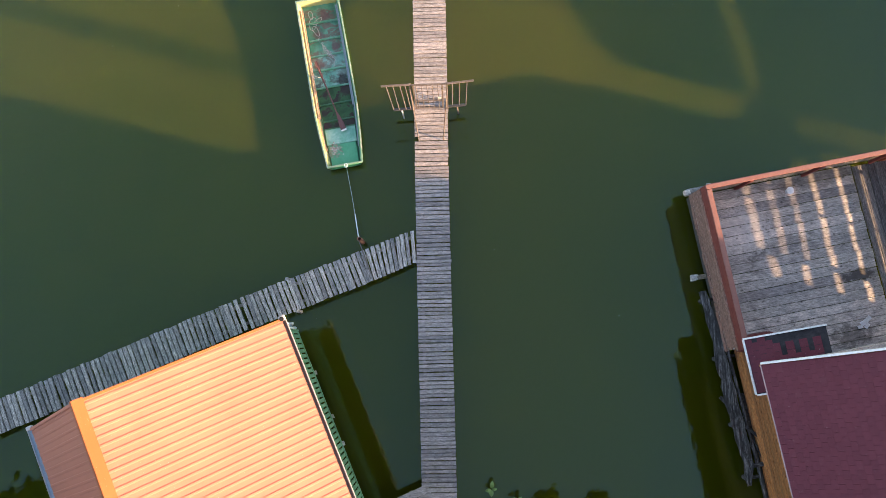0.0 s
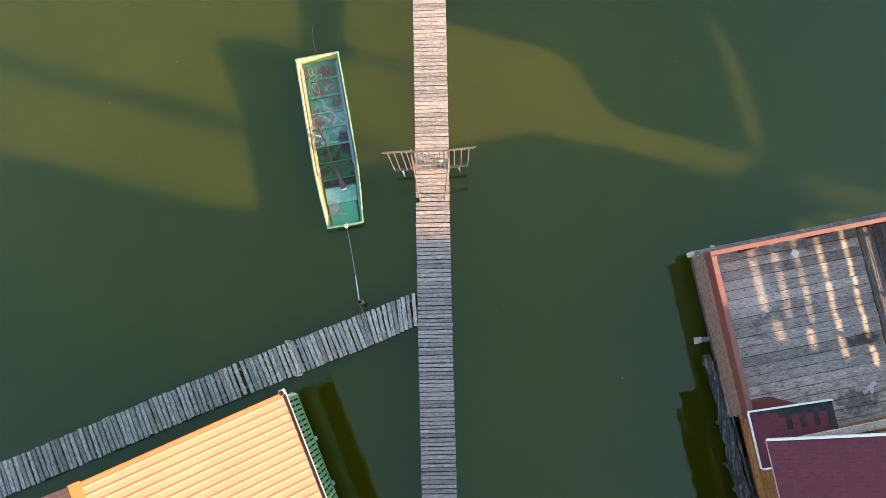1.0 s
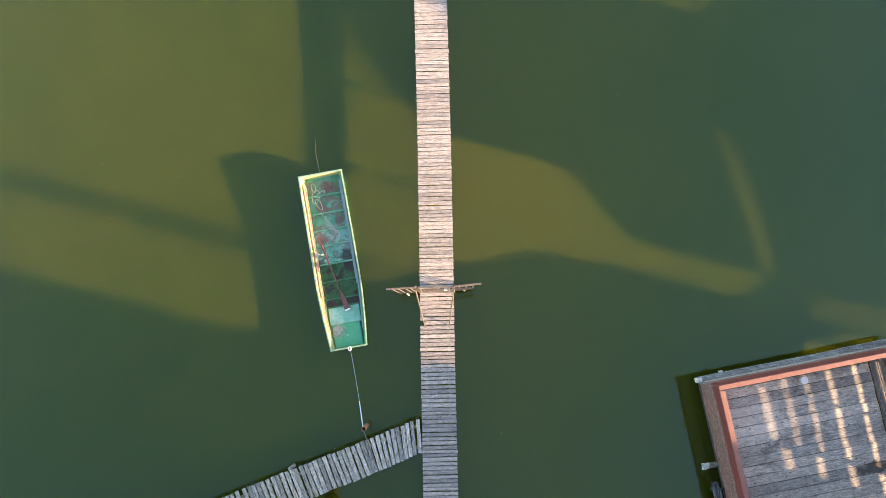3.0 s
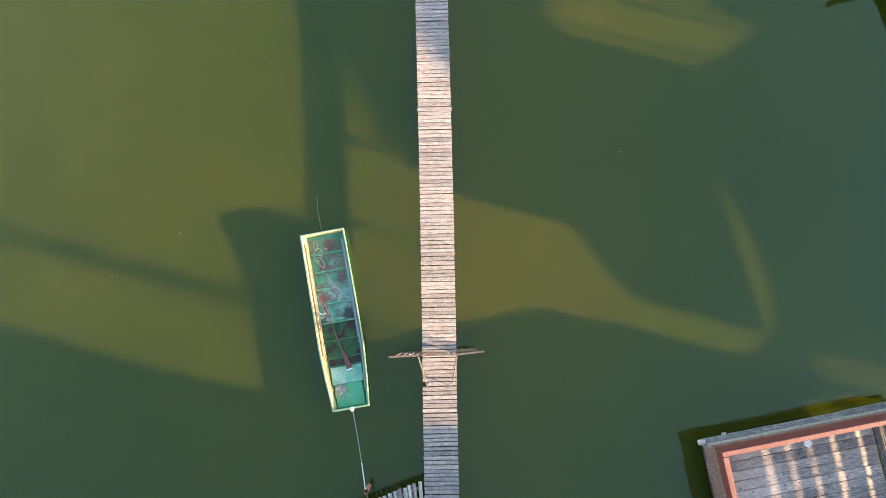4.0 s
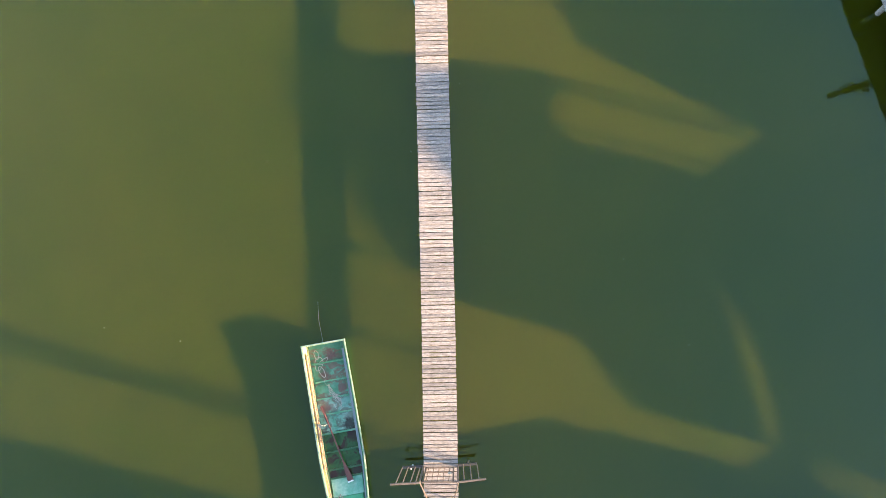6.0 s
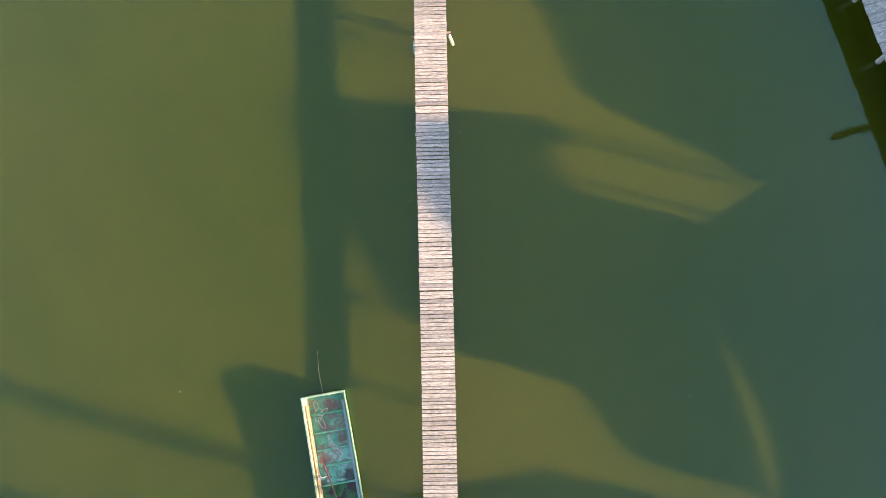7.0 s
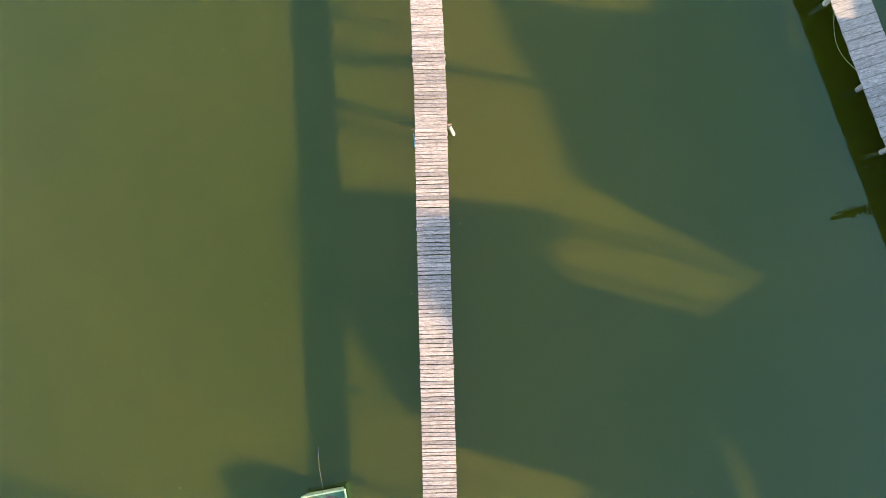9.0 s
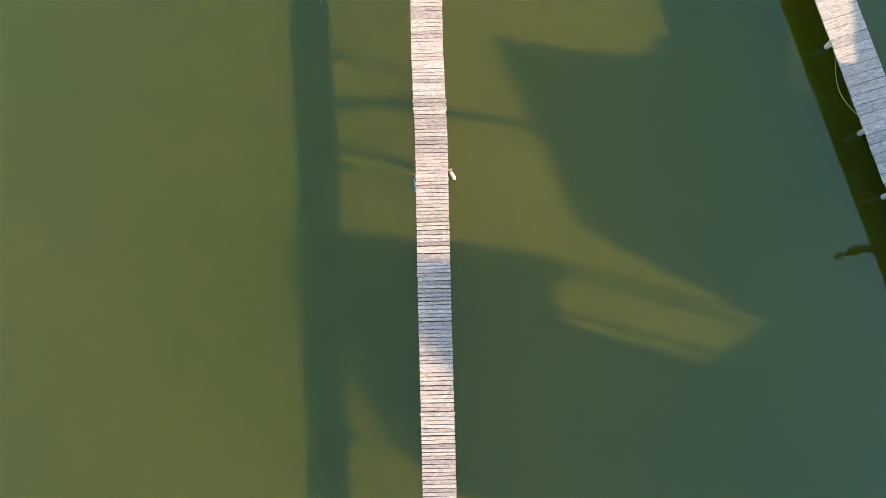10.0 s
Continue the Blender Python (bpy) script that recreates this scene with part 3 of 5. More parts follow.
def cords():
    r = random.Random(21)
    # tangled cord on the boat's floor
    t = thing("tangled_rope", "thin pale rope tangled on the floor of the boat", "rope")
    for cx, cy, n, rad in ((-0.10, 2.98, 40, 0.06), (-0.02, 2.72, 44, 0.11), (0.08, 2.66, 22, 0.07), (-0.02, 2.5, 12, 0.05), (-0.04, 2.84, 50, 0.05), (0.03, 2.70, 60, 0.045)):
        pts = []
        a = r.uniform(0, 6)
        for i in range(n):
            a += 0.55
            k = rad * (0.55 + 0.45 * math.sin(i * 0.37 + cx))
            pts.append(on_boat(cx + k * math.cos(a) + 0.002 * i, cy + 1.3 * k * math.sin(a * 0.87) - 0.006 * i, boat_floor(cy) + 0.075 + 0.006 * math.sin(i)))
        bm = bmesh.new()
        tube(bm, pts, 0.0036, 5)
        part("coil", bm, M_ROPE, t)
    for cx, cy, rx, ry, turn in ((-0.23, 3.58, 0.045, 0.10, 0.1), (-0.21, 3.38, 0.085, 0.15, -0.3), (-0.17, 3.20, 0.05, 0.13, 0.35), (-0.10, 3.42, 0.12, 0.04, 0.5)):
        pts = []
        for i in range(26):
            q = i * math.tau / 24
            x, y = rx * math.cos(q) * (1 + 0.12 * math.sin(3 * q)), ry * math.sin(q)
            pts.append(on_boat(cx + x * math.cos(turn) - y * math.sin(turn), cy + x * math.sin(turn) + y * math.cos(turn), boat_floor(cy) + 0.055 + 0.008 * math.sin(2 * q)))
        bm = bmesh.new()
        tube(bm, pts, 0.006, 6)
        part("loop", bm, M_ROPE, t)
    t = thing("rope_knot", "pale rope end knotted round the boat's inner rail", "rope")
    c = (-0.36, 2.10)
    for k in range(3):
        bm = bmesh.new()
        tube(bm, [on_boat(c[0] + 0.03 * math.cos(q) + 0.012 * k, c[1] + 0.022 * math.sin(q) - 0.02 * k, 0.30 + 0.012 * math.sin(2 * q + k)) for q in [i * 0.5 for i in range(13)]], 0.005, 6)
        part("turn", bm, M_ROPE, t)
    bm = bmesh.new()
    tube(bm, [on_boat(c[0] + 0.02, c[1], 0.30), on_boat(c[0] + 0.08, c[1] - 0.03, 0.26), on_boat(c[0] + 0.13, c[1] - 0.02, 0.16)], 0.006, 6)
    part("tail", bm, M_ROPE, t)
    # mooring rope to the pipe
    t = thing("mooring_rope", "white mooring rope from the boat to the pipe post", "rope")
    s = on_boat(0.02, 0.0, 0.28)
    e = Vector((-1.575, -4.14, 0.60))
    bm = bmesh.new()
    tube(bm, [s.lerp(e, i / 14) - Vector((0, 0, 0.10 * math.sin(math.pi * i / 14))) for i in range(15)], 0.0042, 6)
    part("line", bm, M_ROPE, t)
    bm = bmesh.new()
    tube(bm, [s.lerp(e, 0.68 + 0.31 * i / 8) - Vector((0, 0, 0.10 * math.sin(math.pi * (0.68 + 0.31 * i / 8)))) for i in range(9)], 0.009, 6)
    part("doubled_end", bm, M_WHITE, t)
    bm = bmesh.new()
    pts = [s + Vector((0.03 * math.cos(q), 0.045 * math.sin(q) - 0.01, 0.05 + 0.01 * math.sin(3 * q))) for q in [i * 0.7 for i in range(14)]]
    tube(bm, pts, 0.011, 6)
    part("knot", bm, M_WHITE, t)
    t2 = thing("tail_rope", "short rope tail from the pipe post to the planks", "rope")
    bm = bmesh.new()
    tube(bm, [Vector((-1.58, -4.19, 0.57)), Vector((-1.55, -4.28, 0.52)), Vector((-1.50, -4.42, 0.515)), Vector((-1.44, -4.60, 0.512)), Vector((-1.38, -4.80, 0.512)), Vector((-1.28, -4.98, 0.512))], 0.009, 6)
    part("line", bm, M_RUST, t2)
    # bow line into the water
    t3 = thing("bow_line", "thin line from the boat down into the water", "rope")
    bm = bmesh.new()
    tube(bm, [on_boat(-0.02, BOAT_L, 0.34), on_boat(-0.02, BOAT_L + 0.06, 0.22), Vector((-2.62, 1.75, 0.08)), Vector((-2.66, 2.25, -0.02)), Vector((-2.70, 2.6, -0.12))], 0.0045, 6)
    part("line", bm, M_RUST, t3)
    # pipe post
    t4 = thing("mooring_post", "rusty hollow steel pipe standing in the water as mooring post", "post")
    bm = bmesh.new()
    k = 14
    rings = [[bm.verts.new((-1.56 + q * math.cos(i * math.tau / k), -4.17 + q * math.sin(i * math.tau / k), z)) for i in range(k)] for q, z in ((0.05, -1.0), (0.05, 0.60), (0.04, 0.60), (0.04, 0.2))]
    for a, b in zip(rings, rings[1:]):
        for i in range(k):
            bm.faces.new((a[i], a[(i + 1) % k], b[(i + 1) % k], b[i]))
    bm.faces.new(rings[-1])
    bmesh.ops.recalc_face_normals(bm, faces=bm.faces[:])
    part("pipe", bm, M_PIPE, t4)
    # pebbles and shells on the end deck
    bm = bmesh.new()
    for i in range(170):
        g = bmesh.ops.create_icosphere(bm, subdivisions=1, radius=r.uniform(0.005, 0.015))
        q = r.gauss(0, 0.10), r.gauss(0, 0.07)
        m = Matrix.Translation((-0.17 + 0.7 * q[0] - 0.4 * q[1], 0.40 + q[1] + 0.35 * q[0], 0.18)) @ Matrix.Rotation(r.uniform(0, 6), 4, "Z") @ Matrix.Diagonal((1.5, 1, 0.5, 1))
        bmesh.ops.transform(bm, matrix=BOAT_M @ m, verts=g["verts"])
    tagged(part("shell_heap", bm, M_SHELL), "small heap of pale shells and litter on the boat's end deck", "litter", kind="stuff")


def shell_mat():
    m, nt, b = blank("shells", 0.7)
    geo = nt.nodes.new("ShaderNodeNewGeometry")
    col = ramp(nt, geo.outputs["Random Per Island"], [(0.0, (0.16, 0.10, 0.07)), (0.4, (0.26, 0.22, 0.19)), (0.8, (0.42, 0.38, 0.35)), (1.0, (0.68, 0.66, 0.64))])
    nt.links.new(col, b.inputs["Base Color"])
    return m


M_SHELL = shell_mat()
M_PIPE = paint("rusty_pipe", (0.30, 0.11, 0.06), (0.40, 0.20, 0.12), 0.8, 18.0, 0.8)
cords()


# ---- the left house ----
LA = Vector((0.366, -0.9306, 0)).normalized()
LB = Vector((0.9248, 0.3806, 0)).normalized()
M_GREEN = paint("green_lattice_paint", (0.09, 0.24, 0.13), (0.15, 0.30, 0.18), 0.6, 6.0, 0.6)
M_HOLEBLACK = paint("hole_black", (0.006, 0.006, 0.006), (0.012, 0.011, 0.010), 0.9, 12.0, 0.5)
M_GUTTER = paint("gutter_metal", (0.46, 0.44, 0.42), (0.34, 0.32, 0.30), 0.45, 6.0, 0.6)
M_BROWNGUTTER = paint("gutter_brown", (0.13, 0.085, 0.07), (0.22, 0.15, 0.12), 0.5, 8.0, 0.6)
M_GUTTERBLUE = paint("gutter_blue_grey", (0.28, 0.38, 0.46), (0.4, 0.45, 0.5), 0.45, 6.0, 0.6)


def left_house():
    o = Vector((-2.756, -5.897, 0))
    L = 7.5
    ze, zr, wr, wl, zl = 2.60, 3.98, 3.36, 1.69, 2.30
    t = thing("orange_roofed_house", "lakeside cabin with an orange trapezoidal sheet-metal roof and green lattice", "house", Matrix.Translation(o))

    def p(u, a, z):
        return LB * u + LA * (a - 0.013 * max(u, -wr) + 0.048 * min(0.0, u + wr)) + Vector((0, 0, z))
    # walls
    bm = bmesh.new()
    outer = [p(-0.42, 0.2, 0), p(-0.42, L - 0.3, 0), p(-wr - wl + 0.35, L - 0.3, 0), p(-wr - wl + 0.35, 0.2, 0)]
    top = [2.3, 2.3, 2.2, 2.2]
    lo = [bm.verts.new(v + Vector((0, 0, 0.25))) for v in outer]
    hi = [bm.verts.new(v + Vector((0, 0, z))) for v, z in zip(outer, top)]
    for i in range(4):
        j = (i + 1) % 4
        bm.faces.new((lo[i], lo[j], hi[j], hi[i]))
    bm.faces.new(lo[::-1])
    bm.faces.new(hi)
    bmesh.ops.recalc_face_normals(bm, faces=bm.faces[:])
    part("wall", bm, M_LOG, t, "dark weathered wall")
    for u in (-0.5, -2.8, -5.2):
        for a in (0.5, 3.8, 7.0):
            bm = bmesh.new()
            q = p(u, a, 0)
            rod(bm, q + Vector((0, 0, -1)), q + Vector((0, 0, 0.3)), 0.09, 0.09, 10)
            part("pile", bm, M_POST, t)

    def sheet(u0, z0, u1, z1, name):
        """Trapezoidal ribs running from ridge to eave."""
        bm = bmesh.new()
        prof, a = [], -0.0455
        while a < L:
            prof += [(max(a, -0.02), 0), (a + 0.095, 0), (a + 0.102, 0.013), (a + 0.135, 0.013)]
            a += 0.148
        up = Vector((0, 0, 1))
        ends = []
        for u, z in ((u0, z0), (u1, z1)):
            ends.append([bm.verts.new(p(u, q, z) + up * h) for q, h in prof])
        low = []
        for u, z in ((u0, z0), (u1, z1)):
            low.append([bm.verts.new(p(u, q, z - 0.012) + up * h) for q, h in prof])
        for i in range(len(prof) - 1):
            bm.faces.new((ends[0][i], ends[1][i], ends[1][i + 1], ends[0][i + 1]))
            bm.faces.new((low[0][i], low[0][i + 1], low[1][i + 1], low[1][i]))
        for k in range(2):
            for i in range(len(prof) - 1):
                bm.faces.new((ends[k][i], ends[k][i + 1], low[k][i + 1], low[k][i]))
        bmesh.ops.recalc_face_normals(bm, faces=bm.faces[:])
        part(name, bm, M_ROOF, t)
    sheet(0.02, ze, -wr, zr, "roof_slope")
    sheet(-wr, zr, -wr - wl, zl, "roof_slope")
    # ridge cap
    bm = bmesh.new()
    sr, sl = (zr - ze) / wr, (zr - zl) / wl
    k0 = [(-wr + 0.165, zr - 0.165 * sr + 0.035), (-wr, zr + 0.045), (-wr - 0.07, zr - 0.07 * sl + 0.035)]
    a0 = [bm.verts.new(p(u, -0.05, z)) for u, z in k0]
    a1 = [bm.verts.new(p(u, L, z)) for u, z in k0]
    b0 = [bm.verts.new(p(u, -0.05, z - 0.008)) for u, z in k0]
    b1 = [bm.verts.new(p(u, L, z - 0.008)) for u, z in k0]
    for i in range(2):
        bm.faces.new((a0[i], a1[i], a1[i + 1], a0[i + 1]))
        bm.faces.new((b0[i], b0[i + 1], b1[i + 1], b1[i]))
        bm.faces.new((a0[i], a0[i + 1], b0[i + 1], b0[i]))
    bmesh.ops.recalc_face_normals(bm, faces=bm.faces[:])
    part("ridge_cap", bm, M_RIDGE, t)
    # verge flashing along the gable
    bm = bmesh.new()
    beam(bm, p(0.0, 0.0, ze + 0.012), p(-wr, 0.0, zr + 0.012), 0.045, 0.035)
    part("verge_flashing", bm, M_RIDGE, t)
    bm = bmesh.new()
    beam(bm, p(-wr, 0.0, zr + 0.012), p(-wr - wl, 0.0, zl + 0.012), 0.05, 0.035)
    part("verge_flashing", bm, M_ROOF, t)
    # gutters

    def gutter(u, z, w, mat, lab, side):
        bm = bmesh.new()
        prof = [(w * math.cos(q), w * math.sin(q)) for q in [math.pi + math.pi * i / 6 for i in range(7)]]
        r0 = [bm.verts.new(p(u + x, -0.06, z + y)) for x, y in prof]
        r1 = [bm.verts.new(p(u + x, L, z + y)) for x, y in prof]
        r2 = [bm.verts.new(p(u + x * 0.9, -0.06, z + y * 0.9)) for x, y in prof]
        r3 = [bm.verts.new(p(u + x * 0.9, L, z + y * 0.9)) for x, y in prof]
        for i in range(6):
            bm.faces.new((r0[i], r1[i], r1[i + 1], r0[i + 1]))
            bm.faces.new((r2[i], r2[i + 1], r3[i + 1], r3[i]))
        for i in (0, 6):
            bm.faces.new((r0[i], r1[i], r3[i], r2[i]))
        for i in range(6):
            bm.faces.new((r0[i], r0[i + 1], r2[i + 1], r2[i]))
        bmesh.ops.recalc_face_normals(bm, faces=bm.faces[:])
        part("gutter", bm, mat, t, lab)
    # lattice under the eave: upright slats on rails
    for u, z in ((-0.166, 0.60), (-0.198, 0.98), (-0.198, 1.46)):
        bm = bmesh.new()
        beam(bm, p(u, 0.12, z), p(u, L - 0.1, z), 0.02, 0.06)
        part("lattice_rail", bm, M_GREEN, t)
    rr = random.Random(14)
    slats = []
    for i in range(4):
        slat = bmesh.new()
        drop = rr.uniform(0.0, 0.05)
        box(slat, (0, 0, 1.03 - drop / 2), (0.070, 0.02, 0.96 + drop), Matrix.Rotation(math.atan2(LA.y, LA.x), 3, "Z"), 0.002)
        me = bpy.data.meshes.new("lattice_slat")
        slat.to_mesh(me)
        slat.free()
        me.materials.append(M_GREEN)
        slats.append(me)
    for i in range(66):
        ob = new("lattice_slat", rr.choice(slats))
        ob.parent = t
        ob.location = p(-0.182, 0.12 + 0.108 * i, rr.uniform(-0.015, 0.015))
    # boarded gable, its boards of uneven length
    for i in range(42):
        u = -0.22 - 0.11 * i
        top = (ze - u * (zr - ze) / wr if u > -wr else zr + (u + wr) * (zr - zl) / wl) - 0.05
        lo = rr.uniform(0.35, 0.45)
        bm = bmesh.new()
        box(bm, p(u, 0.09, (top + lo) / 2), (0.095, 0.02, top - lo), Matrix.Rotation(math.atan2(LB.y, LB.x), 3, "Z"), 0.002)
        part("gable_board", bm, M_GREEN, t)
    for a in (1.06, 2.02, 2.61, 4.6):
        bm = bmesh.new()
        box(bm, p(-0.14, a, 0.56), (0.085, 0.05, 0.05), Matrix.Rotation(math.atan2(LA.y, LA.x), 3, "Z"), 0.006)
        part("lattice_block", bm, M_PALEPOST, t, "pale weathered block")
    bm = bmesh.new()
    tube(bm, [p(0.03, 0.06, 2.5), p(0.03, 0.06, 1.85), p(-0.02, 0.06, 1.72), p(-0.13, 0.07, 1.6), p(-0.13, 0.07, 0.9)], 0.03, 10)
    part("downpipe", bm, M_GUTTERBLUE, t, "pale blue-grey downpipe")
    # gutter outlet box at the corner
    bm = bmesh.new()
    box(bm, p(0.03, -0.03, ze - 0.02), (0.115, 0.10, 0.10), Matrix.Rotation(math.atan2(LB.y, LB.x), 3, "Z"), 0.01)
    outlet = part("gutter_outlet", bm, M_GUTTER, t, "pale gutter outlet")
    # a flat black disc gives the darkness inside the outlet
    bm = bmesh.new()
    q = p(0.025, -0.015, ze + 0.03)
    rod(bm, q, q + Vector((0, 0, 0.006)), 0.043, 0.043, 14)
    part("outlet_hole", bm, M_HOLEBLACK, outlet, "black disc standing for the dark opening")
    gutter(0.042, ze - 0.015, 0.045, M_BROWNGUTTER, "brown metal gutter", 1)
    bm = bmesh.new()
    beam(bm, p(0.090, -0.06, ze - 0.012), p(0.090, L, ze - 0.012), 0.016, 0.02)
    part("gutter_rim", bm, M_GUTTER, t, "pale gutter rim")
    gutter(-wr - wl - 0.04, zl - 0.015, 0.04, M_GUTTERBLUE, "blue-grey gutter", -1)
    bm = bmesh.new()
    beam(bm, p(-wr - wl - 0.083, -0.06, zl - 0.012), p(-wr - wl - 0.083, L, zl - 0.012), 0.014, 0.02)
    part("gutter_rim", bm, M_GUTTER, t, "pale gutter rim")
    bm = bmesh.new()
    box(bm, p(-wr - wl - 0.035, -0.03, zl - 0.02), (0.11, 0.08, 0.08), Matrix.Rotation(math.atan2(LB.y, LB.x), 3, "Z"), 0.01)
    part("gutter_outlet", bm, M_GUTTER, t, "pale gutter end")
    return t


left_house()


# ---- the right house and its terrace ----
RA = Vector((0.985, 0.172, 0)).normalized()
RB = Vector((0.172, -0.985, 0)).normalized()
DECK_Z, RAIL_Z = 0.50, 1.50
TO = Vector((5.506, -3.412, 0))


def tp(u, v, z):
    """A point of the terrace: u eastwards along its outer rail, v towards the house, z up."""
    return TO + RA * u + RB * v + Vector((0, 0, z))


def bit(name, a, b, w, h, mat, parent, label="", bevel=0.004):
    bm = bmesh.new()
    beam(bm, a, b, w, h, bevel)
    return part(name, bm, mat, parent, label)


M_GREYRED = wood("flaking_red_boards", (0.10, 0.06, 0.055), (0.22, 0.13, 0.115), (0.40, 0.31, 0.28), vary=0.2)
M_REDWEATHER = wood("weathered_red_boards", (0.085, 0.042, 0.034), (0.24, 0.135, 0.11), (0.44, 0.30, 0.26), vary=0.15, along="y")


def right_terrace():
    t = thing("terrace", "weathered grey board terrace with a red-brown railing over the water", "terrace", kind="structure")
    for u in (0.25, 2.0, 3.9):
        bit("joist", tp(u, 0.02, DECK_Z - 0.10), tp(u, 3.3, DECK_Z - 0.10), 0.07, 0.13, M_POST, t)
    for u in (0.2, 2.1, 4.0):
        for v in (0.2, 1.8, 3.2):
            bm = bmesh.new()
            rod(bm, tp(u, v, -1.0), tp(u, v, DECK_Z - 0.16), 0.08, 0.08, 10)
            part("pile", bm, M_POST, t)
    # the outer rail along the north: fascia, boards, cap
    bit("fascia", tp(-0.06, -0.075, 0.30), tp(4.22, -0.075, 0.30), 0.03, 0.30, M_SILL, t)
    rs = random.Random(26)
    u = -0.10
    while u < 4.2:
        l = min(rs.uniform(0.8, 1.7), 4.24 - u)
        w, z = rs.uniform(0.145, 0.160), 0.47 + rs.uniform(-0.004, 0.004)
        bit("edge_sill", tp(u, -0.02 - w / 2, z), tp(u + l, -0.02 - w / 2 - rs.uniform(-0.008, 0.008), z), w, 0.035, M_SILL, t, "", 0.006)
        if rs.random() < 0.6:
            k = rs.uniform(0.05, 0.11)
            bit("splinter", tp(u + 0.3 * l, -0.185, z - 0.01), tp(u + 0.3 * l + k, -0.175, z - 0.006), 0.05, 0.03, M_PALEPOST, t, "pale broken board end", 0.008)
        u += l + 0.004
    bit("rail_cap", tp(-0.05, 0, RAIL_Z), tp(4.22, 0, RAIL_Z), 0.088, 0.04, M_CAP, t, "rail cap coloured sunlit, faded salmon-red")
    for z in (0.62, 0.84, 1.06, 1.28, 1.43):
        low = 0.02 if z < 0.7 else 0.0
        bit("rail_board", tp(0.0, -0.047, z - low), tp(4.22, -0.047, z - low), 0.022, 0.214 + 2 * low if z < 1.4 else 0.08, M_DECK if z < 0.7 else M_GREYRED if z < 0.9 else M_RED, t, "bare grey board" if z < 0.7 else "")
    bit("rail_post", tp(4.22, -0.01, DECK_Z - 0.3), tp(4.22, -0.01, RAIL_Z + 0.01), 0.10, 0.10, M_RED, t)
    for u in (0.9, 2.35, 3.8):
        bit("rail_post", tp(u, 0.03, DECK_Z), tp(u, 0.03, RAIL_Z - 0.03), 0.06, 0.06, M_RED, t)
    # the western rail: cap, a painted band and upright weathered boards of uneven length
    bit("rail_cap", tp(0.0, 0.06, RAIL_Z - 0.003), tp(0.0, 3.22, RAIL_Z - 0.003), 0.10, 0.04, M_CAP, t, "rail cap coloured sunlit, faded salmon-red")
    for k, z in enumerate((1.41, 1.26)):
        bit("side_board", tp(-0.048, -0.04, z), tp(-0.048, 3.26, z), 0.022, 0.15, M_RED, t, "red-brown painted board")
    rr = random.Random(15)
    for i in range(4):
        z = 1.11 - 0.136 * i
        bit("side_board", tp(-0.066 - 0.003 * i, -0.03, z), tp(-0.066 - 0.003 * i, 3.26 + rr.uniform(-0.03, 0.03), z), 0.02, 0.134, M_REDWEATHER, t, "weathered reddish board")
    v = -0.03
    while v < 3.2:
        l = rr.uniform(0.10, 0.26)
        z = 0.56 - rr.uniform(0.0, 0.05)
        bit("side_board", tp(-0.08, v, z), tp(-0.08, v + l, z), 0.02, 0.14, M_REDWEATHER, t, "weathered reddish board")
        v += l + 0.006
    bit("edge_board", tp(0.035, -0.02, 0.497), tp(0.035, 3.3, 0.497), 0.17, 0.03, M_DECK, t)
    # dark board added to fill a bright slot in the terrace's reflection
    bit("skirt_board", tp(0.0, -0.02, 0.28), tp(0.0, 3.3, 0.28), 0.03, 0.40, M_LOG, t)
    for v in (0.15, 1.1, 2.1, 3.1):
        bit("rail_post", tp(0.03, v, DECK_Z), tp(0.03, v, RAIL_Z - 0.03), 0.07, 0.07, M_RED, t)
    bit("inner_rail", tp(0.10, 0.08, DECK_Z + 0.06), tp(0.10, 3.2, DECK_Z + 0.06), 0.05, 0.05, M_REDWEATHER, t)
    # the corner sill
    bm = bmesh.new()
    box(bm, tp(-0.09, -0.10, 0.44), (0.14, 0.10, 0.10), Matrix.Rotation(0.17, 3, "Z"), 0.012)
    part("corner_block", bm, M_DECK, t)
    # the eastern screen: boards with open gaps below, a solid sloping panel above
    # gap heights are fitted to the sun stripes on the deck
    for v0, v1, gaps in ((0.05, 2.975, ((0.645, 0.018), (0.752, 0.021), (0.870, 0.023), (0.977, 0.014), (1.073, 0.014), (1.174, 0.019))),
                         (2.985, 3.68, ((0.747, 0.027), (0.870, 0.027), (1.000, 0.025), (1.135, 0.024)))):
        lo = 0.508
        for z, g in (*gaps, (1.30, 0.0)):
            hi = z - g / 2
            bit("screen_board", tp(4.25, v0, (lo + hi) / 2), tp(4.25, v1, (lo + hi) / 2), 0.02, hi - lo, M_STAIN, t)
            lo = z + g / 2
    # added panel, its outline fitted to the edge of the shade it casts
    bm = bmesh.new()
    f = [tp(4.24, 0.05, 1.30), tp(4.24, 0.05, 1.43), tp(4.24, 0.95, 1.90), tp(4.24, 3.2, 2.40), tp(4.24, 3.6, 2.62), tp(4.24, 3.6, 1.30)]
    k0 = [bm.verts.new(q) for q in f]
    k1 = [bm.verts.new(q + RA * 0.025) for q in f]
    bm.faces.new(k0)
    bm.faces.new(k1[::-1])
    for i in range(6):
        bm.faces.new((k0[i], k0[(i + 1) % 6], k1[(i + 1) % 6], k1[i]))
    bmesh.ops.recalc_face_normals(bm, faces=bm.faces[:])
    part("screen_panel", bm, M_STAIN, t)
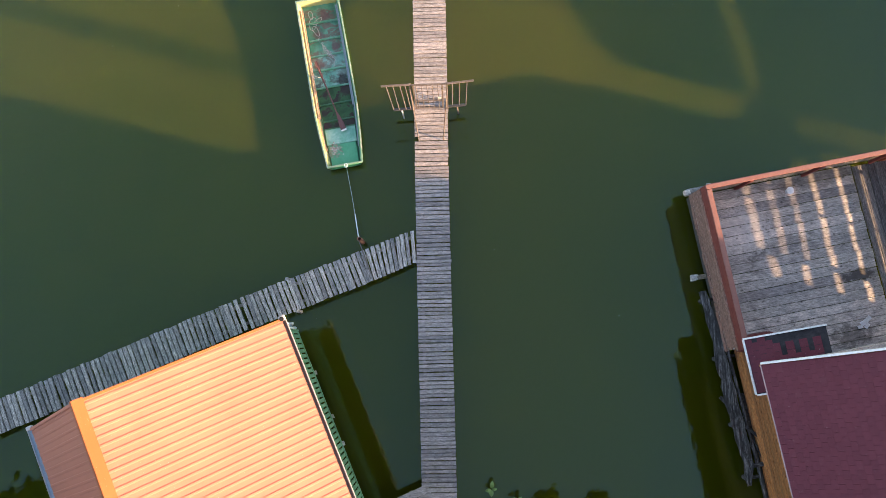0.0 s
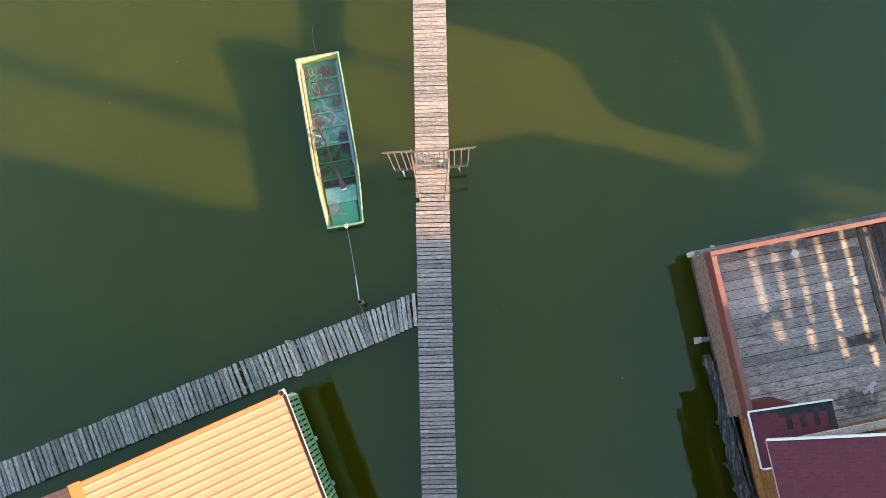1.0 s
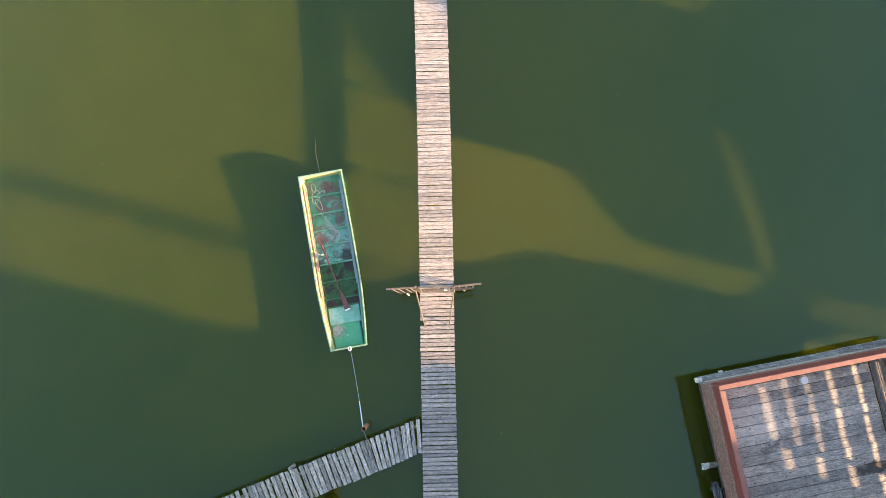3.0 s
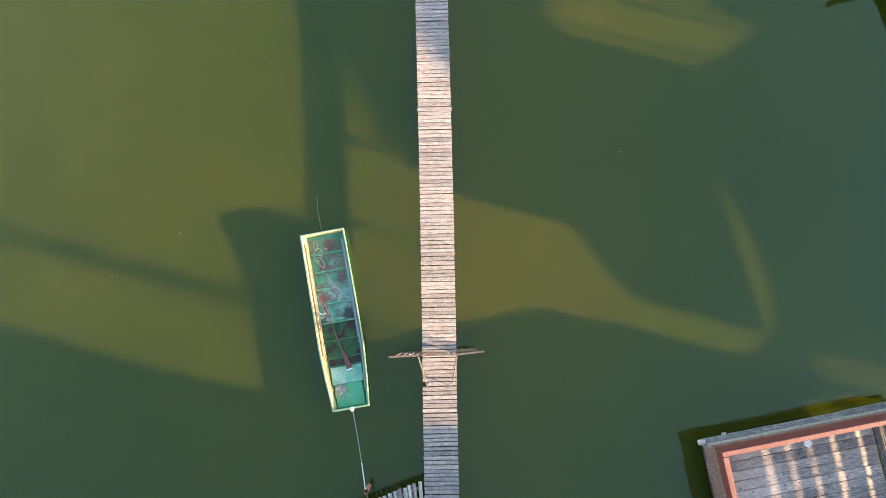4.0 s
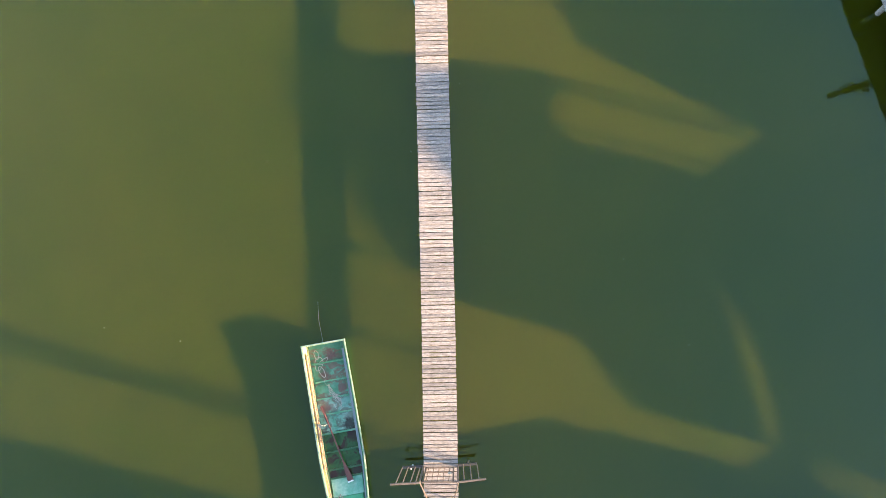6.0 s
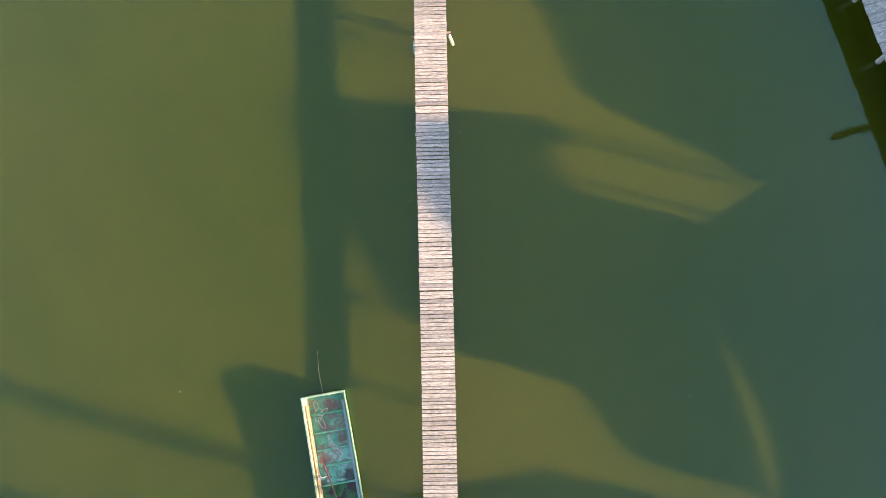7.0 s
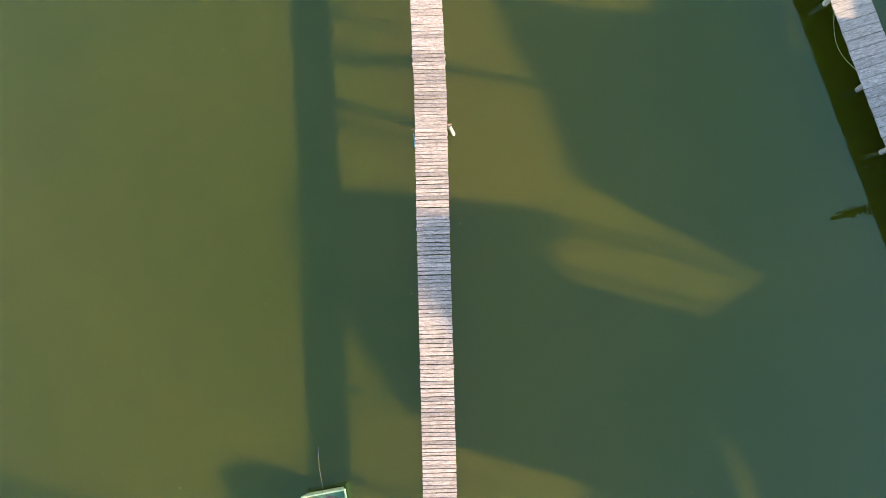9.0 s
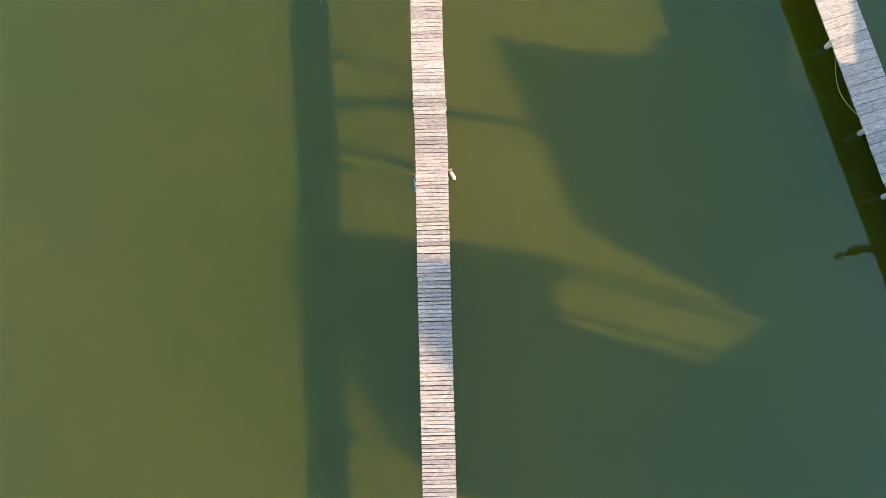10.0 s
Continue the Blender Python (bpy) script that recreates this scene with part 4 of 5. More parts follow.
    for v, w in ((0.03, 0.07), (0.55, 0.06), (1.80, 0.05), (2.98, 0.10), (3.72, 0.10)):
        bit("screen_post", tp(4.265 + w / 2, v, DECK_Z - 0.1), tp(4.265 + w / 2, v, 1.42), w, w, M_STAIN, t, "stained screen post")
    return t


terrace = right_terrace()
SLOPE, KNEE = 0.98, 1.62
EAVE = Vector((5.83, -6.88, 2.75))


def rp(u, v, lift=0.0):
    """A point on the main roof: u eastwards from the eave, steep up to the knee, v southwards from the verge."""
    return EAVE + RA * u + RB * v + Vector((0, 0, SLOPE * min(u, KNEE) + 0.015 * max(0.0, u - KNEE) + lift))


M_TIE = wood("pale_tie_beam", (0.30, 0.25, 0.23), (0.48, 0.41, 0.375), (0.62, 0.55, 0.51), vary=0.15)


def right_house():
    t = thing("maroon_roofed_house", "stained timber lakeside cabin with maroon shingle roof and white trim", "house")
    L, R = 7.0, 5.35
    bm = bmesh.new()
    slab(bm, [rp(0, 0), rp(0, L), rp(KNEE, L), rp(KNEE, 0)], 0.07)
    roof = part("roof", bm, M_SHINGLE, t)
    # unseen roof parts past the knee, added to keep the shade they cast
    bm = bmesh.new()
    slab(bm, [rp(KNEE, 0), rp(KNEE, L), rp(R, L), rp(R, 0)], 0.07)
    part("roof", bm, M_SHINGLE, t)
    bm = bmesh.new()
    top = [rp(R, 1.80), rp(R, L)]
    slab(bm, [top[0], top[1], top[1] + RA * 4.5 + Vector((0, 0, -1.3)), top[0] + RA * 4.5 + Vector((0, 0, -1.3))], 0.07)
    part("roof", bm, M_SHINGLE, t)
    for u0, u1 in ((0.0, KNEE), (KNEE, R)):
        bit("verge_trim", rp(u0, -0.035, 0.0), rp(u1, -0.035, 0.0), 0.035, 0.09, M_WHITE, t, "white verge trim")
        bit("verge_board", rp(u0 + 0.03, 0.01, -0.16), rp(u1 - 0.02, 0.01, -0.16), 0.03, 0.13, M_STAIN, t)
    bit("eave_strip", rp(-0.012, 0.0, 0.0), rp(-0.012, L, 0.0), 0.02, 0.03, M_PINKTRIM, t, "thin pinkish eave strip")
    # walls: core, and the horizontal siding boards on the west and north
    w0 = TO + RA * 0.20 + RB * 4.25
    bm = bmesh.new()
    outline = [(0.0, 0.2), (0.0, 3.08), (1.14, 4.19), (5.0, 4.24), (5.0, 0.2)]
    near = [bm.verts.new(w0 + RA * u + Vector((0, 0, z))) for u, z in outline]
    back = [bm.verts.new(w0 + RA * u + RB * 6.1 + Vector((0, 0, z))) for u, z in outline]
    bm.faces.new(near)
    bm.faces.new(back[::-1])
    for i in range(5):
        j = (i + 1) % 5
        bm.faces.new((near[i], near[j], back[j], back[i]))
    bmesh.ops.recalc_face_normals(bm, faces=bm.faces[:])
    wall = part("wall", bm, M_LOG, t)
    bm = bmesh.new()
    q = w0 + RA * 7.8 + RB * 4.2
    box(bm, q + Vector((0, 0, 1.55)), (3.9, 4.4, 2.7), Matrix.Rotation(math.atan2(RA.y, RA.x), 3, "Z"))
    part("wall", bm, M_STAIN, t)
    for i in range(19):
        z = 0.30 + i * 0.145
        s0 = -0.95 if z < 1.95 else 0.0
        bit("siding_board", w0 - RA * (0.015 - 0.002 * (i % 3)) + RB * s0 + Vector((0, 0, z)), w0 - RA * (0.015 - 0.002 * (i % 3)) + RB * 6.1 + Vector((0, 0, z)), 0.026, 0.132, M_STAIN_LONG, wall)
    for i in range(25):
        z = 0.58 + i * 0.145
        s0 = max(0.0, (z + 0.09 - 3.08) / SLOPE)
        bit("siding_board", w0 - RB * 0.015 + RA * s0 + Vector((0, 0, z)), w0 - RB * 0.015 + RA * 4.95 + Vector((0, 0, z)), 0.026, 0.138, M_STAIN, wall)
    bit("base_beam", w0 - RA * 0.03 + Vector((0, 0, 0.16)), w0 - RA * 0.03 + RB * 6.6 + Vector((0, 0, 0.16)), 0.12, 0.14, M_LOG, t)
    # door beside the terrace
    d0 = w0 - RB * 0.05 + RA * 2.3
    bit("door", d0 + Vector((0, 0, 1.45)), d0 + RA * 0.85 + Vector((0, 0, 1.45)), 0.04, 1.9, M_RED, t, "red-brown boarded door")
    # piles
    for v in (3.9, 6.5, 9.2):
        for u in (0.4, 4.5, 9.0):
            bm = bmesh.new()
            rod(bm, tp(u, v, -1.0), tp(u, v, 0.22), 0.09, 0.09, 10)
            part("pile", bm, M_POST, t)
    # porch roof in front of the house, its shingles unfinished over black felt
    p0 = Vector((5.765, -6.435, 2.15))
    ps = 0.33

    def pp(u, v, lift=0.0):
        return p0 + RA * u + RB * v + Vector((0, 0, ps * u + lift))
    bm = bmesh.new()
    slab(bm, [pp(0, 0), pp(0, 1.02), pp(1.34, 1.02), pp(1.34, 0)], 0.05)
    porch = part("porch_roof", bm, M_FELT, t, "small porch roof with bare black felt")
    bit("porch_trim", pp(-0.02, -0.015, 0.012), pp(1.355, -0.015, 0.012), 0.03, 0.05, M_WHITE, t, "white trim")
    bit("porch_trim", pp(-0.015, 0.0, 0.012), pp(-0.015, 1.02, 0.012), 0.03, 0.05, M_WHITE, t, "white trim")
    bit("porch_trim", pp(0.0, 1.03, 0.012), pp(0.3, 1.03, 0.012), 0.03, 0.05, M_WHITE, t, "white trim")
    for u in (1.2,):
        bit("porch_post", pp(u, 0.85, -0.05), Vector((pp(u, 0.85).x, pp(u, 0.85).y, DECK_Z)), 0.08, 0.08, M_RED, t)
    bm = bmesh.new()
    slab(bm, [Vector((6.14, -6.40, 0.8)), Vector((6.20, -6.70, 0.8)), Vector((7.1, -6.7, 0.8)), Vector((7.35, -6.44, 0.8)), Vector((6.79, -6.29, 0.8))], 0.29)
    part("porch_panel", bm, M_RED, t, "red-brown boarded porch side")
    # a pale tie beam across the gable at the height of the eave
    tie = EAVE + RB * 0.10 - Vector((0, 0, 0.06))
    bit("tie_beam", tie + RA * 0.14, tie + RA * 5.2, 0.13, 0.08, M_TIE, t, "pale bare tie beam under the verge")
    return t, roof, porch, pp


def felt_mat():
    m, nt, b = blank("black_felt", 0.85)
    v = place(nt, (1, 1, 1), False)
    f = grain(nt, v, 5.0, 5.0, 0.65, 0.5)
    col = ramp(nt, f, [(0.4, (0.014, 0.014, 0.018)), (0.75, (0.055, 0.05, 0.055))])
    nt.links.new(col, b.inputs["Base Color"])
    return m


M_FELT = felt_mat()
M_PINKTRIM = paint("pinkish_strip", (0.50, 0.36, 0.36), (0.40, 0.26, 0.27), 0.6, 12.0, 0.6)
house_r, roof_r, porch_r, porch_point = right_house()


M_SPLINTER = wood("fresh_splinters", (0.34, 0.32, 0.30), (0.58, 0.55, 0.52), (0.78, 0.75, 0.72), vary=0.2)


def timber_raft():
    """The long live-edged slab with poles beside the house."""
    r = random.Random(12)
    t = thing("timber_slab", "long rotten live-edged timber slab beside the house wall", "timber")
    bm = bmesh.new()
    n = 26
    left, right = [], []
    for i in range(n + 1):
        q = i / n
        a = Vector((5.53 + 0.76 * q + 0.02 * math.sin(q * 9), -5.44 - 3.98 * q, 0.40))
        w = 0.16 + 0.11 * math.sin(min(1, q * 1.1) * math.pi * 0.85) + r.uniform(-0.016, 0.016)
        w *= 1.0 - 0.6 * max(0.0, (q - 0.9) / 0.1)
        left.append(a + RA * (r.uniform(-0.022, 0.022) + 0.02 * math.sin(q * 31)))
        right.append(a + RA * w)
    up = [[bm.verts.new(p) for p in (a, a.lerp(b, 0.33) + Vector((0, 0, r.uniform(-0.012, 0.02))), a.lerp(b, 0.66) + Vector((0, 0, r.uniform(-0.03, 0.015))), b)] for a, b in zip(left, right)]
    dn = [[bm.verts.new(Vector(p) + Vector((0, 0, -0.10))) for p in (a + RA * 0.03, b - RA * 0.02)] for a, b in zip(left, right)]
    for i in range(n):
        for k in range(3):
            bm.faces.new((up[i][k], up[i + 1][k], up[i + 1][k + 1], up[i][k + 1]))
        bm.faces.new((up[i][0], dn[i][0], dn[i + 1][0], up[i + 1][0]))
        bm.faces.new((up[i][3], up[i + 1][3], dn[i + 1][1], dn[i][1]))
        bm.faces.new((dn[i][0], dn[i][1], dn[i + 1][1], dn[i + 1][0]))
    for i in (0, n):
        bm.faces.new((up[i][0], up[i][1], up[i][2], up[i][3], dn[i][1], dn[i][0]))
    bmesh.ops.recalc_face_normals(bm, faces=bm.faces[:])
    part("slab", bm, M_SLAB, t)
    for q in (0.03, 0.35, 0.68, 0.97):
        i = round(q * n)
        bm = bmesh.new()
        rod(bm, (left[i].x + 0.12, left[i].y - 0.03, -1), (left[i].x + 0.12, left[i].y - 0.03, 0.29), 0.05, 0.05, 8)
        part("stake", bm, M_LOG, t)
        bit("bearer", (left[i].x + 0.06, left[i].y - 0.03, 0.25), (left[i].x + 0.62, left[i].y + 0.07, 0.2), 0.06, 0.06, M_LOG, t)
    t = thing("pole", "thin grey pole lying beside the timber slab", "pole")
    bm = bmesh.new()
    rod(bm, (5.90, -5.75, 0.34), (6.68, -9.6, 0.32), 0.035, 0.03, 8)
    part("pole_body", bm, M_SLAB, t)
    t = thing("pole", "short loose board between the slab and the wall", "pole")
    bm = bmesh.new()
    beam(bm, (6.12, -8.05, 0.36), (6.58, -8.42, 0.36), 0.06, 0.04, 0.004)
    part("pole_body", bm, M_LOG, t)
    for a, b, w, label in (((5.86, -7.62, 0.36), (6.08, -7.85, 0.37), 0.07, "short grey board end jutting out from under the slab"),
                           ((6.42, -8.55, 0.34), (6.60, -9.02, 0.33), 0.035, "thin grey batten beside the timber slab"),
                           ((6.50, -8.50, 0.34), (6.68, -8.95, 0.33), 0.030, "thin grey batten beside the timber slab"),
                           ((6.46, -9.02, 0.35), (6.70, -8.98, 0.35), 0.09, "dark offcut of timber beside the slab")):
        t = thing("offcut", label, "board", group="timber offcuts")
        bm = bmesh.new()
        beam(bm, a, b, w, 0.035, 0.004)
        part("offcut_body", bm, M_SLAB if w < 0.08 else M_LOG, t)
    t = thing("beam_stub", "broken grey beam end sticking out over the water", "beam")
    bm = bmesh.new()
    beam(bm, (5.48, -5.13, 0.12), (6.1, -5.06, 0.14), 0.10, 0.10, 0.012)
    part("beam_body", bm, M_POST, t)
    bm = bmesh.new()
    for k in range(7):
        y = -5.185 + 0.018 * k
        beam(bm, (5.475 - r.uniform(0.0, 0.05), y, 0.165 + r.uniform(-0.03, 0.015)), (5.50 + r.uniform(0.03, 0.12), y + 0.012, 0.175 + r.uniform(-0.01, 0.01)), r.uniform(0.018, 0.035), 0.03, 0.004)
    part("broken_end", bm, M_SPLINTER, t, "pale splintered end")
    bm = bmesh.new()
    rod(bm, (5.95, -5.08, -1.0), (5.95, -5.08, 0.09), 0.06, 0.06, 8)
    part("stake", bm, M_LOG, t)


timber_raft()


def terrace_clutter():
    # white knob-like pot on the terrace
    t = thing("white_bucket", "small white plastic bucket standing on the terrace boards", "bucket")
    c = Vector((7.50, -3.37, DECK_Z + 0.003))
    bm = bmesh.new()
    k = 16
    prof = [(0.0, 0.0), (0.055, 0.0), (0.072, 0.12), (0.079, 0.122), (0.079, 0.13), (0.067, 0.13), (0.060, 0.127), (0.0, 0.127)]
    rings = [[bm.verts.new(c + Vector((q * math.cos(i * math.tau / k), q * math.sin(i * math.tau / k), z))) for i in range(k)] for q, z in prof[1:-1]]
    for a, b in zip(rings, rings[1:]):
        for i in range(k):
            bm.faces.new((a[i], a[(i + 1) % k], b[(i + 1) % k], b[i]))
    bm.faces.new(rings[0][::-1])
    bm.faces.new(rings[-1])
    bmesh.ops.recalc_face_normals(bm, faces=bm.faces[:])
    part("pot", bm, M_PAPER, t)
    # golden boards on legs in place of sunlit deck floor by the house wall
    t = thing("bench", "raised golden-brown boards standing for sunlit deck floor by the wall", "bench")
    for k in range(3):
        o = RB * (0.13 * k - 0.065)
        bit("seat_board", Vector((8.08, -7.02, 0.66)) + o, Vector((9.15, -6.83, 0.66)) + o, 0.12, 0.03, M_STAIN, t)
    for q in (0.1, 0.9):
        c = Vector((8.08, -7.02, 0)).lerp(Vector((9.15, -6.83, 0)), q)
        bit("leg", c - RB * 0.1 + Vector((0, 0, 0.573)), c + RB * 0.22 + Vector((0, 0, 0.573)), 0.05, 0.142, M_STAIN, t)
    for a, b, w in (((8.30, -7.10, 0.69), (8.72, -7.035, 0.69), 0.035), ((8.33, -7.045, 0.69), (8.86, -6.99, 0.69), 0.03)):
        t = thing("batten", "red-brown painted batten lying on the golden boards", "batten", group="battens on the bench")
        bit("batten_body", Vector(a), Vector(b), w, 0.028, M_RED, t)
    t = thing("cup", "small white cup standing on the golden boards", "cup", pose(8.46, -6.905, 0.676))
    bm = bmesh.new()
    k = 12
    rings = [[bm.verts.new((q * math.cos(i * math.tau / k), q * math.sin(i * math.tau / k), z)) for i in range(k)] for q, z in ((0.026, 0.0), (0.036, 0.07), (0.032, 0.07), (0.023, 0.012))]
    for a, b in zip(rings, rings[1:]):
        for i in range(k):
            bm.faces.new((a[i], a[(i + 1) % k], b[(i + 1) % k], b[i]))
    bm.faces.new(rings[0][::-1])
    bm.faces.new(rings[-1])
    bmesh.ops.recalc_face_normals(bm, faces=bm.faces[:])
    part("cup_body", bm, M_PAPER, t)
    # scraps of paper
    r = random.Random(4)
    for i, (x, y, s, a) in enumerate(((8.86, -6.16, 0.10, 0.5), (8.95, -6.08, 0.085, 0.7), (8.78, -6.24, 0.07, 0.3), (8.92, -6.22, 0.075, 0.9))):
        t = thing("paper_scrap", "crumpled white paper scrap on the terrace boards", "litter", pose(x, y, DECK_Z + 0.008, 0, 0, math.degrees(a)), group="paper scraps")
        bm = bmesh.new()
        g = [[bm.verts.new(((u - 1.5) / 3 * s * 1.6, (v - 1.5) / 3 * s, r.uniform(0.0, 0.012))) for u in range(4)] for v in range(4)]
        for v in range(3):
            for u in range(3):
                bm.faces.new((g[v][u], g[v][u + 1], g[v + 1][u + 1], g[v + 1][u]))
        bmesh.ops.solidify(bm, geom=bm.faces[:], thickness=0.002)
        part("sheet", bm, M_PAPER, t)


terrace_clutter()


# ---- unseen cabins added in the east, outlines fitted to their shadows on the water ----
M_WALL = wood("cabin_boards", (0.10, 0.07, 0.05), (0.22, 0.16, 0.11), (0.34, 0.26, 0.18), vary=0.2)
SUNWARD = Vector((1.0, -0.293, 0)).normalized()
BACK = 1.6


def prism(bm, x0, depth, profile):
    """The shadow outline (y, z) at x0, slid up the sun's rays and drawn back along them."""
    dy, dz = -0.293 * BACK, 0.2026 * BACK
    profile = [(y + dy, z + dz if z > 0.35 else z) for y, z in profile]
    f = [bm.verts.new((x0 + BACK, y, z)) for y, z in profile]
    g = [bm.verts.new(Vector((x0 + BACK, y, z)) + SUNWARD * depth) for y, z in profile]
    n = len(profile)
    bm.faces.new(f)
    bm.faces.new(g[::-1])
    for i in range(n):
        j = (i + 1) % n
        bm.faces.new((f[i], f[j], g[j], g[i]))
    bmesh.ops.recalc_face_normals(bm, faces=bm.faces[:])


def solid(name, parent, x0, depth, profile, mat=None, label=""):
    bm = bmesh.new()
    prism(bm, x0, depth, profile)
    return part(name, bm, mat or M_WALL, parent, label)


def piles(parent, spots, top=0.35):
    for x, y in spots:
        bm = bmesh.new()
        rod(bm, (x + BACK, y - 0.293 * BACK, -1.0), (x + BACK, y - 0.293 * BACK, top), 0.09, 0.09, 8)
        part("pile", bm, M_POST, parent)


def cabins():
    X = 11.2
    c = thing("cabin", "unseen brown cabin with screens on piles, shaped by the shadows it casts", "house")
    solid("screen", c, X, 0.05, [(-2.3, 0.3), (-2.3, 0.795), (-1.46, 0.815), (-0.71, 0.85), (0.01, 0.91), (0.54, 0.975), (0.66, 0.985), (0.66, 0.3)])
    solid("screen", c, X, 0.05, [(-2.36, 0.84), (-2.35, 1.42), (-1.86, 1.54), (-1.12, 1.66), (-0.92, 1.85), (-1.06, 2.1), (0.68, 2.1), (0.68, 1.03), (0.46, 1.0), (-0.16, 0.962), (-0.97, 0.918), (-1.64, 0.872)])
    solid("wall", c, X, 3.5, [(0.66, 0.3), (0.66, 2.2), (3.3, 2.2), (3.3, 0.3)])
    solid("roof", c, X - 0.05, 3.8, [(-1.08, 2.05), (-1.08, 2.2), (-0.68, 2.35), (-0.31, 2.48), (0.19, 2.58), (0.9, 2.66), (1.5, 2.74), (1.9, 2.83), (2.4, 2.91), (3.3, 2.92), (3.3, 1.9), (0.66, 2.0)], M_SHINGLE)
    solid("porch_gable", c, X - 0.05, 0.08, [(3.2, 1.66), (3.2, 2.92), (3.79, 2.91), (3.97, 2.77), (4.36, 2.35), (4.52, 2.1), (4.76, 1.78), (4.62, 1.63), (4.2, 1.70), (3.8, 1.74), (3.4, 1.68)])
    solid("corner_post", c, X, 0.08, [(-3.14, -0.4), (-3.14, 1.60), (-2.97, 1.56), (-2.97, -0.4)])
    solid("low_fence", c, X, 0.05, [(-3.05, 0.64), (-3.0, 0.96), (-2.42, 0.83), (-2.2, 0.80), (-2.2, 0.64)])
    solid("fence_panel", c, X, 0.05, [(-2.47, 0.28), (-2.47, 0.66), (-2.2, 0.66), (-2.2, 0.28)])
    solid("fence_board", c, X, 0.05, [(-3.05, -0.4), (-3.05, 0.30), (-2.2, 0.30), (-2.2, -0.4)])
    for k in range(5):
        y = -2.95 + 0.095 * k
        solid("picket", c, X, 0.03, [(y, 0.28), (y, 0.66), (y + 0.05, 0.66), (y + 0.05, 0.28)])
    solid("railing", c, X, 0.05, [(3.3, 0.3), (3.3, 1.05), (3.9, 0.93), (4.42, 0.80), (5.0, 0.68), (5.0, 0.3)])
    for y, w in ((3.48, 0.10), (4.36, 0.10), (4.60, 0.09)):
        solid("porch_post", c, X, 0.07, [(y, 0.3), (y, 1.72), (y + w, 1.72), (y + w, 0.3)])
    solid("floor", c, X, 3.5, [(-2.2, 0.24), (-2.2, 0.32), (4.9, 0.32), (4.9, 0.24)])
    piles(c, [(X + 0.3, -2.0), (X + 0.3, 1.0), (X + 0.3, 4.5), (X + 3, -2.6), (X + 3, 0.6), (X + 3, 3.5)])
    c = thing("cabin", "unseen brown shed-roofed cabin on piles, shaped by the shadows it casts", "house")
    solid("wall", c, X, 3.5, [(4.55, 0.3), (4.55, 0.8), (4.73, 0.92), (5.03, 1.17), (5.34, 1.42), (5.65, 1.62), (6.53, 1.69), (7.35, 1.76), (8.62, 1.91), (9.53, 1.98), (9.7, 1.64), (10.05, 1.22), (10.1, 0.3)])
    # unseen slanted bar, added for one streak of shadow
    solid("stovepipe", c, X, 0.2, [(7.66, 1.6), (7.26, 2.46), (7.40, 2.46), (7.86, 1.6)], M_RED, "unseen slanted bar added to cast a streak of shadow")
    solid("porch_roof", c, X, 1.5, [(10.05, 0.88), (10.05, 1.24), (10.6, 1.22), (10.72, 1.08), (13.5, 1.05), (13.5, 0.86)])
    solid("porch_rail", c, X, 0.05, [(10.1, 0.3), (10.1, 0.56), (13.5, 0.56), (13.5, 0.3)])
    for y in (10.12, 10.75, 11.3, 12.2, 13.3):
        solid("porch_post", c, X, 0.07, [(y, 0.3), (y, 0.9), (y + 0.07, 0.9), (y + 0.07, 0.3)])
    solid("floor", c, X, 3.5, [(4.95, 0.24), (4.95, 0.32), (13.5, 0.32), (13.5, 0.24)])
    piles(c, [(X + 0.4, 5.3), (X + 0.4, 8.0), (X + 0.4, 10.8), (X + 0.4, 13.0), (X + 3, 4.4), (X + 3, 7.2), (X + 3, 10), (X + 3, 12.2)])


cabins()


# ---- the eastern dock ----
D0, D1 = Vector((10.497, 7.60, 0.70)), Vector((9.007, 12.80, 0.70))
DD = (D1 - D0).normalized()
DN = Vector((DD.y, -DD.x, 0))
DOCK_W = 0.86


def dock():
    t = thing("dock", "broad grey plank dock on short posts along the eastern shore", "dock", kind="structure")
    for off in (-0.10, 0.22):
        bit("stringer", D0 - DD * 3 + DN * off - Vector((0, 0, 0.10)), D1 + DD * 3 + DN * off - Vector((0, 0, 0.10)), 0.07, 0.14, M_POST, t)
    # added out of sight to close a slit of sky in the reflection
    bit("fascia", D0 - DD * 3 + DN * 0.395 - Vector((0, 0, 0.135)), D1 + DD * 3 + DN * 0.395 - Vector((0, 0, 0.135)), 0.025, 0.20, M_LOG, t, "hidden dark board added to block reflected sky")
    for s in (-1.2, 0.9, 2.42, 4.55, 6.6):
        q = D0 + DD * s
        for off, z in ((-0.20, 0.57), (0.30, 0.57)):
            bm = bmesh.new()
            e = q + DN * off
            rod(bm, (e.x + 0.14, e.y - 0.02, -1.0), (e.x, e.y, z), 0.06, 0.066, 10)
            part("post", bm, M_PALEPOST, t, "pale bare post")
    t2 = thing("garden_hose", "thin pale yellow hose hanging from the dock's edge", "hose")
    bm = bmesh.new()
    a, b = Vector((8.967, 11.47, 0.65)), Vector((9.377, 10.08, 0.65))
    pts = []
    for i in range(13):
        q = i / 12
        p = a.lerp(b, q) - DN * 0.075 * math.sin(math.pi * q) - Vector((0, 0, 0.24 * math.sin(math.pi * q)))
        pts.append(p)
    tube(bm, pts, 0.005, 6)
    part("hose_body", bm, M_HOSE, t2)
    return t


